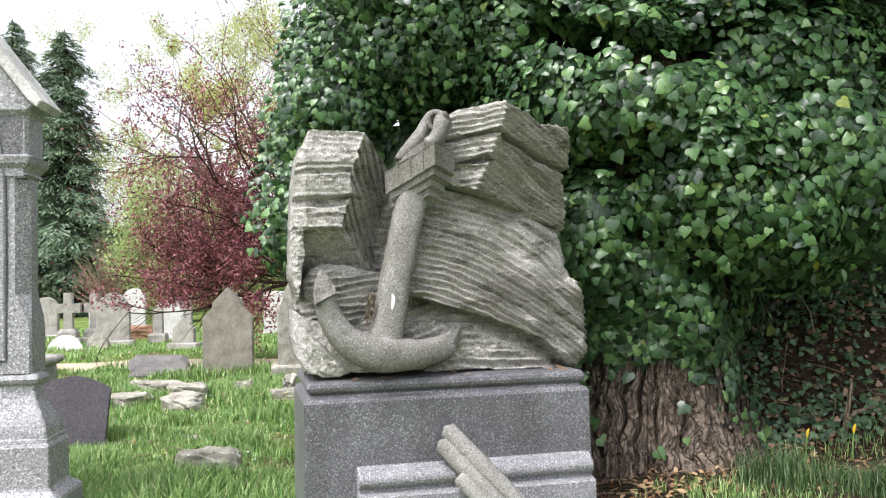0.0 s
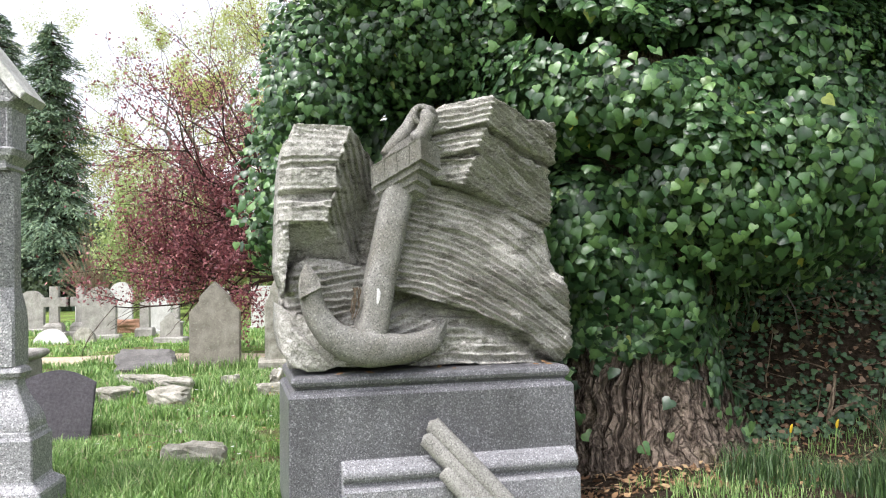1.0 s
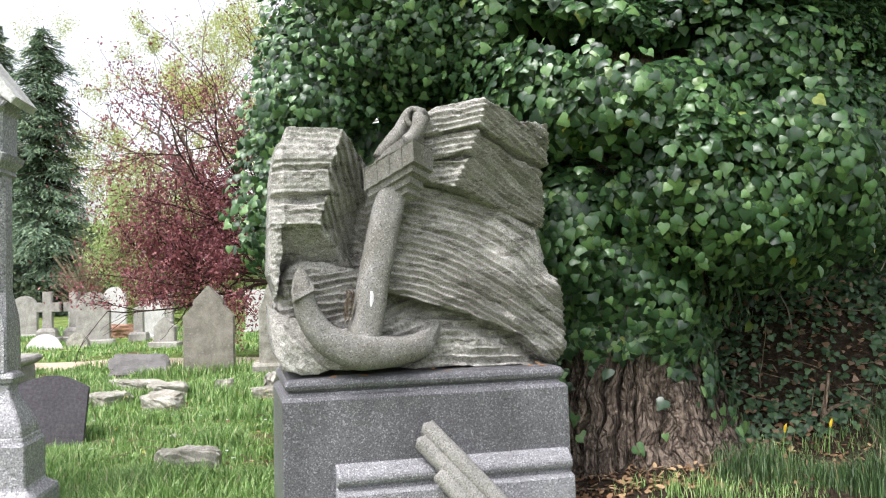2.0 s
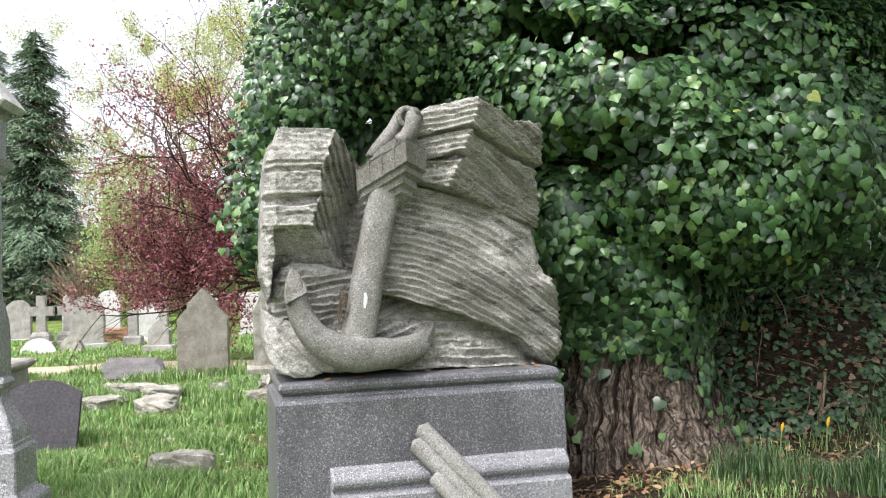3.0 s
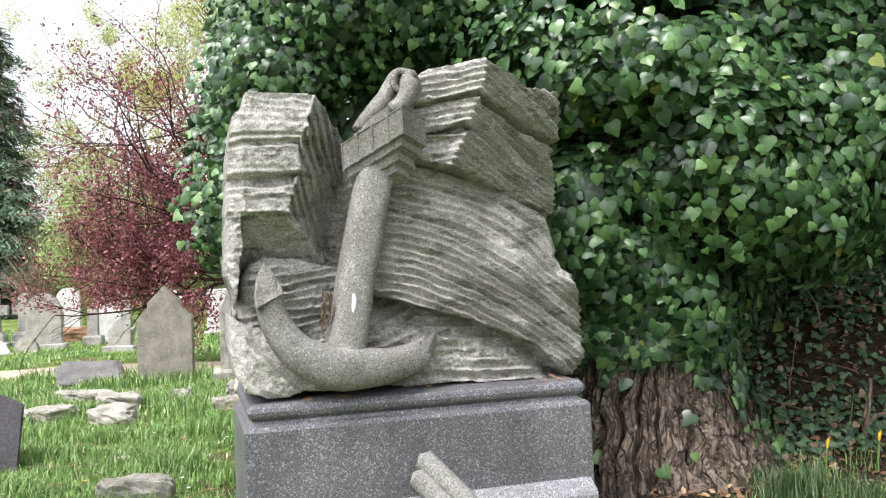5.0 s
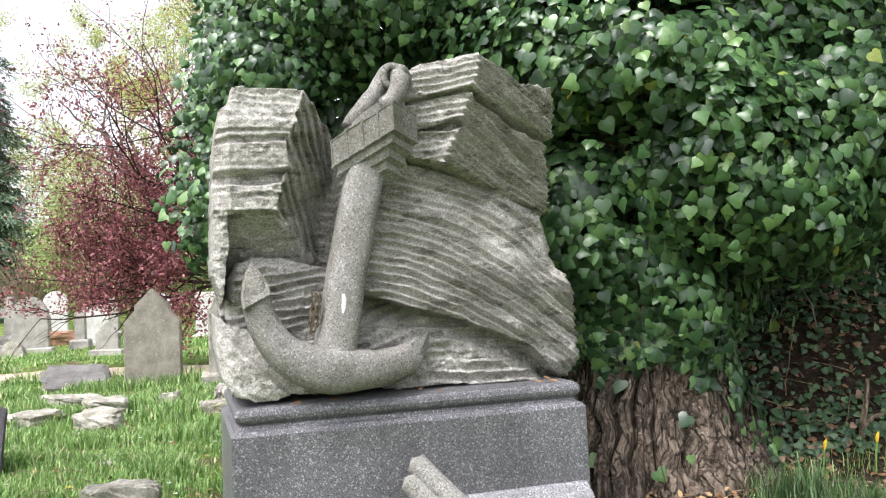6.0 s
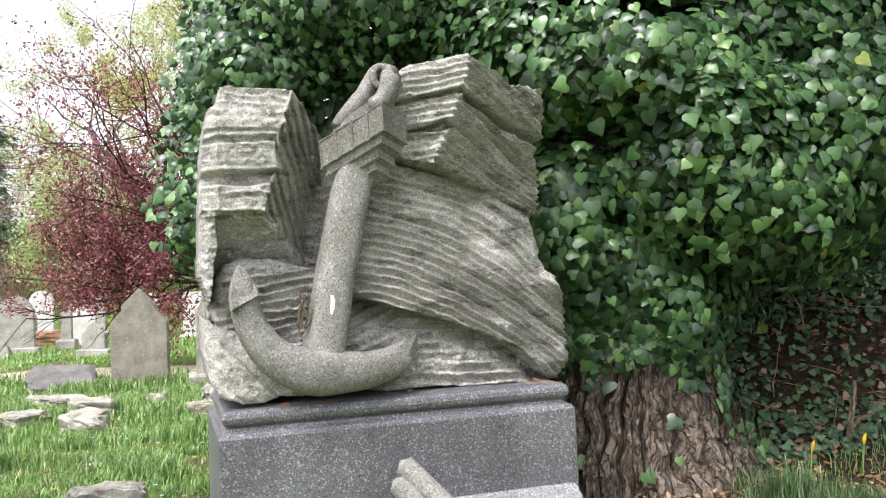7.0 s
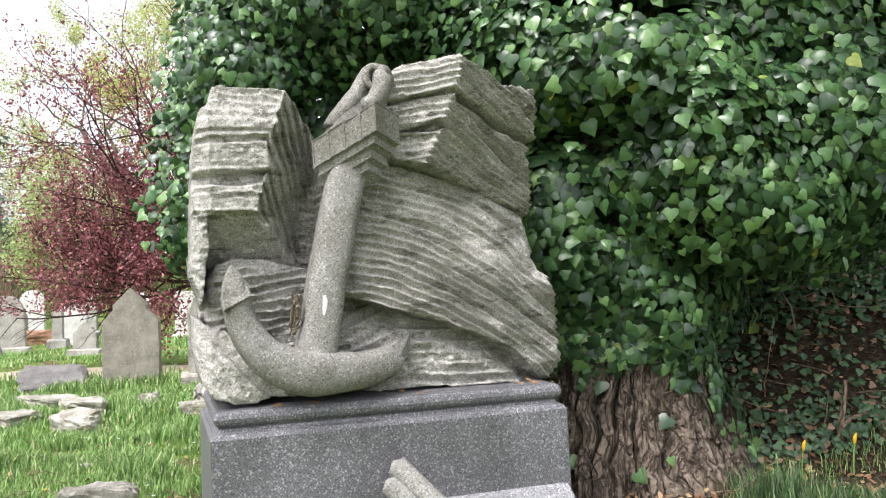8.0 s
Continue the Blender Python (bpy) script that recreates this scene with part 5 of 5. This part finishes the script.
def oak(x, y, h, seed, label, way, leaf=OAK_SPRING, per=15, size=(0.04, 0.10), bark=BARK_GREY, depth=5, thick=0.22, spread=0.55):
    t = holder("oak", pose(x, y, 0), label, "tree", "bare spring trees")
    rng = np.random.default_rng(seed)
    lines, tips = [], []
    lines.append([((0, 0, -0.2), thick), ((0, 0, h * 0.16), thick * 0.85), ((0, 0, h * 0.3), thick * 0.75)])
    for d in way:
        grow((0, 0, h * 0.28), d, h * 0.26, thick * 0.5, depth, rng, lines, tips, spread, 0.12, 0.35, (1, 3), 0.72)
    tubes("crown_wood", lines, bark, t, 5)
    p = np.array([q for q, d in tips])
    p = np.repeat(p, per, 0) + rng.normal(0, 0.16, (len(p) * per, 3))
    foliage("foliage", p, rng.normal(0, 1, p.shape), rng.normal(0, 1, p.shape), rng.uniform(*size, len(p)), SPRAY_LEAF, leaf, t, "thin yellow-green spring leaves")


def shrub(x, y, h, w, seed, mat, bark, label, n=90, per=10, size=(0.07, 0.16), name="shrub"):
    t = holder(name, pose(x, y, 0), label, "shrub", "shrubs beyond the graves")
    rng = np.random.default_rng(seed)
    lines, P = [], []
    for i in range(n):
        a = rng.uniform(0, 2 * math.pi)
        f = rng.random() ** 0.5
        tip = np.array([math.cos(a) * w * f, math.sin(a) * w * f * 0.7, h * (1 - 0.55 * f * f) * rng.uniform(0.55, 1.0)])
        mid = tip * np.array([0.45, 0.45, 0.55])
        k = curve_points([(0.1 * math.cos(a), 0.1 * math.sin(a), -0.1), mid, tip], 9)
        lines.append([(tuple(q), 0.022 * (1 - 0.8 * j / 8)) for j, q in enumerate(k)])
        for q in k[2:]:
            P.append(q + rng.normal(0, 0.14, (per, 3)) * (1 + h * 0.03))
    tubes("stem_growth", lines, bark, t, 4)
    if mat:
        p = np.concatenate(P)
        foliage("foliage", p, rng.normal(0, 1, p.shape), rng.normal(0, 1, p.shape) + np.array([0, 0, 0.5]), rng.uniform(*size, len(p)), SPRAY_LEAF, mat, t)


plum_tree()
conifer(-14.2, 32, 10.9, 2.5, 51, "tall dark green conifer with drooping branches")
conifer(-17.2, 34, 12.0, 2.8, 52, "tall dark green conifer with drooping branches")
conifer(-20.5, 36, 11.5, 2.6, 53, "tall dark green conifer with drooping branches")
oak(-9.6, 36, 14.5, 54, "bare spreading oak with first yellow-green leaves", ((-1, 0, 0.45), (-0.7, 0.2, 1.0), (0, 0, 1.3), (0.6, 0, 1.0), (-0.2, -0.4, 1.0), (0.9, 0.2, 0.6)))
oak(-5.8, 38, 16.0, 55, "bare spreading oak with first yellow-green leaves", ((-0.6, 0, 1.0), (0, 0.2, 1.3), (0.6, 0, 1.0), (0.2, -0.4, 1.0)), per=7)
oak(-12.3, 40, 8.5, 58, "slim bare tree with first yellow-green leaves", ((-0.5, 0, 1.0), (0.4, 0, 1.1)), depth=4, thick=0.2)
shrub(-7.9, 24.0, 4.9, 1.5, 61, WILLOW, BARK_PALE, "tall shrub covered in fresh pale green leaves", 200, 18, (0.05, 0.12))
shrub(-6.3, 25.0, 4.4, 1.5, 62, WILLOW, BARK_PALE, "tall shrub covered in fresh pale green leaves", 170, 18, (0.05, 0.12))
shrub(-10.6, 27.0, 3.2, 1.4, 63, None, BARK_PALE, "leafless straw-coloured bush beside dark conifers", 170)
shrub(-9.3, 30.0, 3.6, 1.5, 64, OAK_SPRING, BARK_PALE, "thin bush with yellowish spring leaves", 90, 3)
shrub(-9.0, 33.0, 5.2, 1.0, 65, HEDGE, BARK_DARK, "dark green evergreen shrub beyond the graves", 90, 10, (0.16, 0.34))
for i, (x, y, h, w) in enumerate(((-4.0, 27, 3.6, 2.2), (-1.0, 26, 3.4, 2.2), (2.0, 25, 3.2, 2.2), (-11.5, 36, 2.4, 2.4), (-15.5, 29.5, 2.0, 2.2), (-18.5, 29, 2.2, 2.2), (5.5, 22, 3.4, 2.5), (8.5, 18, 3.6, 2.5))):
    shrub(x, y, h, w, 70 + i, HEDGE if i not in (0, 1) else WILLOW, BARK_DARK, "dense evergreen shrub at the churchyard edge", 80, 7, (0.16, 0.34))


def far_woods():
    rng = np.random.default_rng(90)
    n = 15000
    a = rng.uniform(-2.4, 2.4, n)
    r = rng.uniform(62, 75, n)
    h = (5.0 + 2.5 * soft_noise(a, a * 0, 9, 92) + 1.0 * soft_noise(a, a * 0, 30, 93)) * rng.random(n) ** 0.7
    p = np.stack([r * np.sin(a), r * np.cos(a), h], -1)
    ob = foliage("backdrop_woods", p, rng.normal(0, 1, p.shape) + np.array([0, -0.6, 0.4]), rng.normal(0, 1, p.shape), rng.uniform(0.7, 1.6, n), SPRAY_LEAF, HEDGE)
    tagged(ob, "distant dark belt of trees along the horizon", "woods", kind="stuff")


far_woods()


# ---- grass, flowers and small litter ----
FREE = [(-0.55, 3.0, 0.62, 3.95), (-0.2, 1.5, 0.75, 3.0)]


def grass(name, n, x0, x1, y0, y1, tall, seed, label, wide=0.0035, thin=0.0, mat=GRASS):
    rng = np.random.default_rng(seed)
    x, y = rng.uniform(x0, x1, n), rng.uniform(y0, y1, n)
    tuft = soft_noise(x, y, 2.6, seed + 1)
    ok = rng.random(n) < np.clip(0.55 + 1.3 * tuft + 0.7 * soft_noise(x, y, 7.0, seed + 2) - thin, 0.02, 1)
    shade = smooth(0.75, 1.25, x) * smooth(3.7, 4.1, y) + smooth(0.35, 0.6, x) * (1 - smooth(1.15, 1.4, x)) * smooth(3.4, 3.6, y)
    ok &= rng.random(n) > shade
    x, y, tuft = x[ok], y[ok], tuft[ok]
    n = len(x)
    z = ground_z(x, y) - 0.005
    h = tall * rng.uniform(0.35, 1.25, n) * np.clip(0.85 + 0.9 * tuft, 0.25, 1.8)
    a = rng.uniform(0, 2 * np.pi, n)
    lean = rng.uniform(0.1, 0.75, n) * h
    side = np.stack([np.cos(a), np.sin(a), a * 0], -1)
    bend = np.stack([-np.sin(a), np.cos(a), a * 0], -1)
    p = np.stack([x, y, z], -1)
    w = (wide * rng.uniform(0.7, 1.4, n))[:, None]
    up = np.array([0, 0, 1.0])
    m = p + bend * (lean * 0.3)[:, None] + up * (h * 0.6)[:, None]
    t = p + bend * lean[:, None] + up * (h * (1 - 0.25 * rng.random(n)))[:, None]
    v = np.stack([p - side * w, p + side * w, m - side * w * 0.8, m + side * w * 0.8, t], 1).reshape(-1, 3)
    f = np.array([(0, 1, 3), (0, 3, 2), (2, 3, 4)])
    f = (f[None] + (np.arange(n) * 5)[:, None, None]).reshape(-1, 3)
    ob = attach(name, from_arrays(name, v, f), mat)
    return tagged(ob, label, "grass", kind="stuff")


grass("near_grass", 105000, -2.9, 0.2, 3.2, 6.2, 0.10, 101, "fresh green tufted grass between the graves")
grass("middle_grass", 55000, -4.5, 1.0, 6.0, 9.3, 0.09, 102, "fresh green tufted grass between the graves", 0.005)
grass("far_grass", 45000, -11.0, 0.0, 10.4, 21.0, 0.07, 103, "bright mown grass beyond the path", 0.010, -0.2)
# blades in the darker green that carries the shade under the tree
grass("bank_grass", 26000, 1.12, 3.2, 3.1, 4.1, 0.12, 104, "longer grass and bulb leaves, darkened in colour for tree shade", 0.0019, 0.05, SHADED_BULB_LEAF)
grass("thin_grass", 9000, 0.45, 3.0, 3.1, 4.0, 0.055, 105, "sparse fresh grass in bare earth beneath the tree", 0.0018, 0.25)
grass("short_grass", 80000, -3.2, 0.2, 3.2, 8.5, 0.04, 106, "short new grass between the longer tufts", 0.0032, -0.1)


def flowers():
    for i, (x, y, h) in enumerate(((1.60, 3.84, 0.115), (1.80, 3.82, 0.125))):
        t = holder("daffodil_bud", pose(x, y, rise(x, y)), "yellow daffodil bud on a green stalk in grass", "flower", "daffodils")
        tubes("stalk", [[((0, 0, -0.02), 0.004), ((0.004, 0, h * 0.6), 0.003), ((0.01, 0, h), 0.003)]], GRASS, t, 6)
        tubes("bud", [[((0.01, 0, h - 0.004), 0.004), ((0.012, 0, h + 0.010), 0.007), ((0.015, 0, h + 0.024), 0.0065), ((0.02, 0, h + 0.036), 0.002)]], YELLOW, t, 8)
    rng = np.random.default_rng(7)
    for i in range(26):
        x, y = rng.uniform(-2.4, -0.7), rng.uniform(3.8, 7.5)
        z = rise(x, y)
        m = WHITE_PETAL if i % 3 else YELLOW
        t = holder("small_flower", pose(x, y, z), "tiny wild flower in the grass", "flower", "wild flowers")
        tubes("stalk", [[((0, 0, 0), 0.0015), ((0, 0, 0.07), 0.0015)]], GRASS, t, 4)
        a = np.arange(5) * 2 * np.pi / 5
        d = np.stack([np.cos(a), np.sin(a), a * 0], -1)
        v, f = leaf_arrays(np.zeros((5, 3)) + np.array([0, 0, 0.07]), np.array([[0, 0, 1.0]] * 5) - d * 0.4, d, np.full(5, 0.014), OVAL_LEAF)
        attach("petals", from_arrays("petals", v, f), m, t)


flowers()


def lawn_litter():
    """Dead leaves, bits of straw and twigs between the tufts, and a few leaves caught on the plinth."""
    rng = np.random.default_rng(17)
    n = 900
    x, y = rng.uniform(-2.6, -0.5, n), rng.uniform(3.6, 8.2, n)
    ok = soft_noise(x, y, 2.6, 102) < -0.05
    x, y = x[ok], y[ok]
    p = np.stack([x, y, ground_z(x, y) + 0.02], -1)
    ob = foliage("lawn_litter", p, np.array([0, 0, 1.0]) + rng.normal(0, 0.5, p.shape), rng.normal(0, 1, p.shape), rng.uniform(0.02, 0.045, len(p)), OVAL_LEAF, DEAD_LEAF)
    tagged(ob, "dry brown leaves lying between grass tufts", "leaf litter", kind="stuff")
    lines = []
    for i in range(60):
        x, y = rng.uniform(-2.2, -0.6), rng.uniform(3.7, 6.5)
        a, ln = rng.uniform(0, 6.28), rng.uniform(0.06, 0.2)
        z = rise(x, y) + 0.04
        lines.append([((x, y, z), 0.002), ((x + ln * 0.5 * math.cos(a), y + ln * 0.5 * math.sin(a), z + 0.02), 0.002), ((x + ln * math.cos(a), y + ln * math.sin(a), z), 0.0015)])
    tagged(tubes("dry_straw", lines, TWIG, None, 4), "dry straw stems lying in the grass", "straw", kind="stuff")
    for i, (u, v) in enumerate(((0.97, 0.055), (0.985, 0.075), (0.20, 0.05), (0.28, 0.045), (0.56, 0.06), (0.62, 0.055), (0.93, 0.07))):
        q = monument.matrix_world @ Vector((u, v, BASE + 0.071))
        lv, lf = leaf_arrays(np.zeros((1, 3)), np.array([[0.2 * math.sin(i), -0.3, 1.0]]), np.array([[math.cos(i * 2.0), math.sin(i * 2.0), 0.1]]), [0.035], OVAL_LEAF)
        ob = attach("fallen_leaf", from_arrays("fallen_leaf", lv, lf), DEAD_LEAF)
        ob.location = q
        tagged(ob, "curled orange-brown fallen leaf on the plinth ledge", "leaf", "fallen leaves")


lawn_litter()
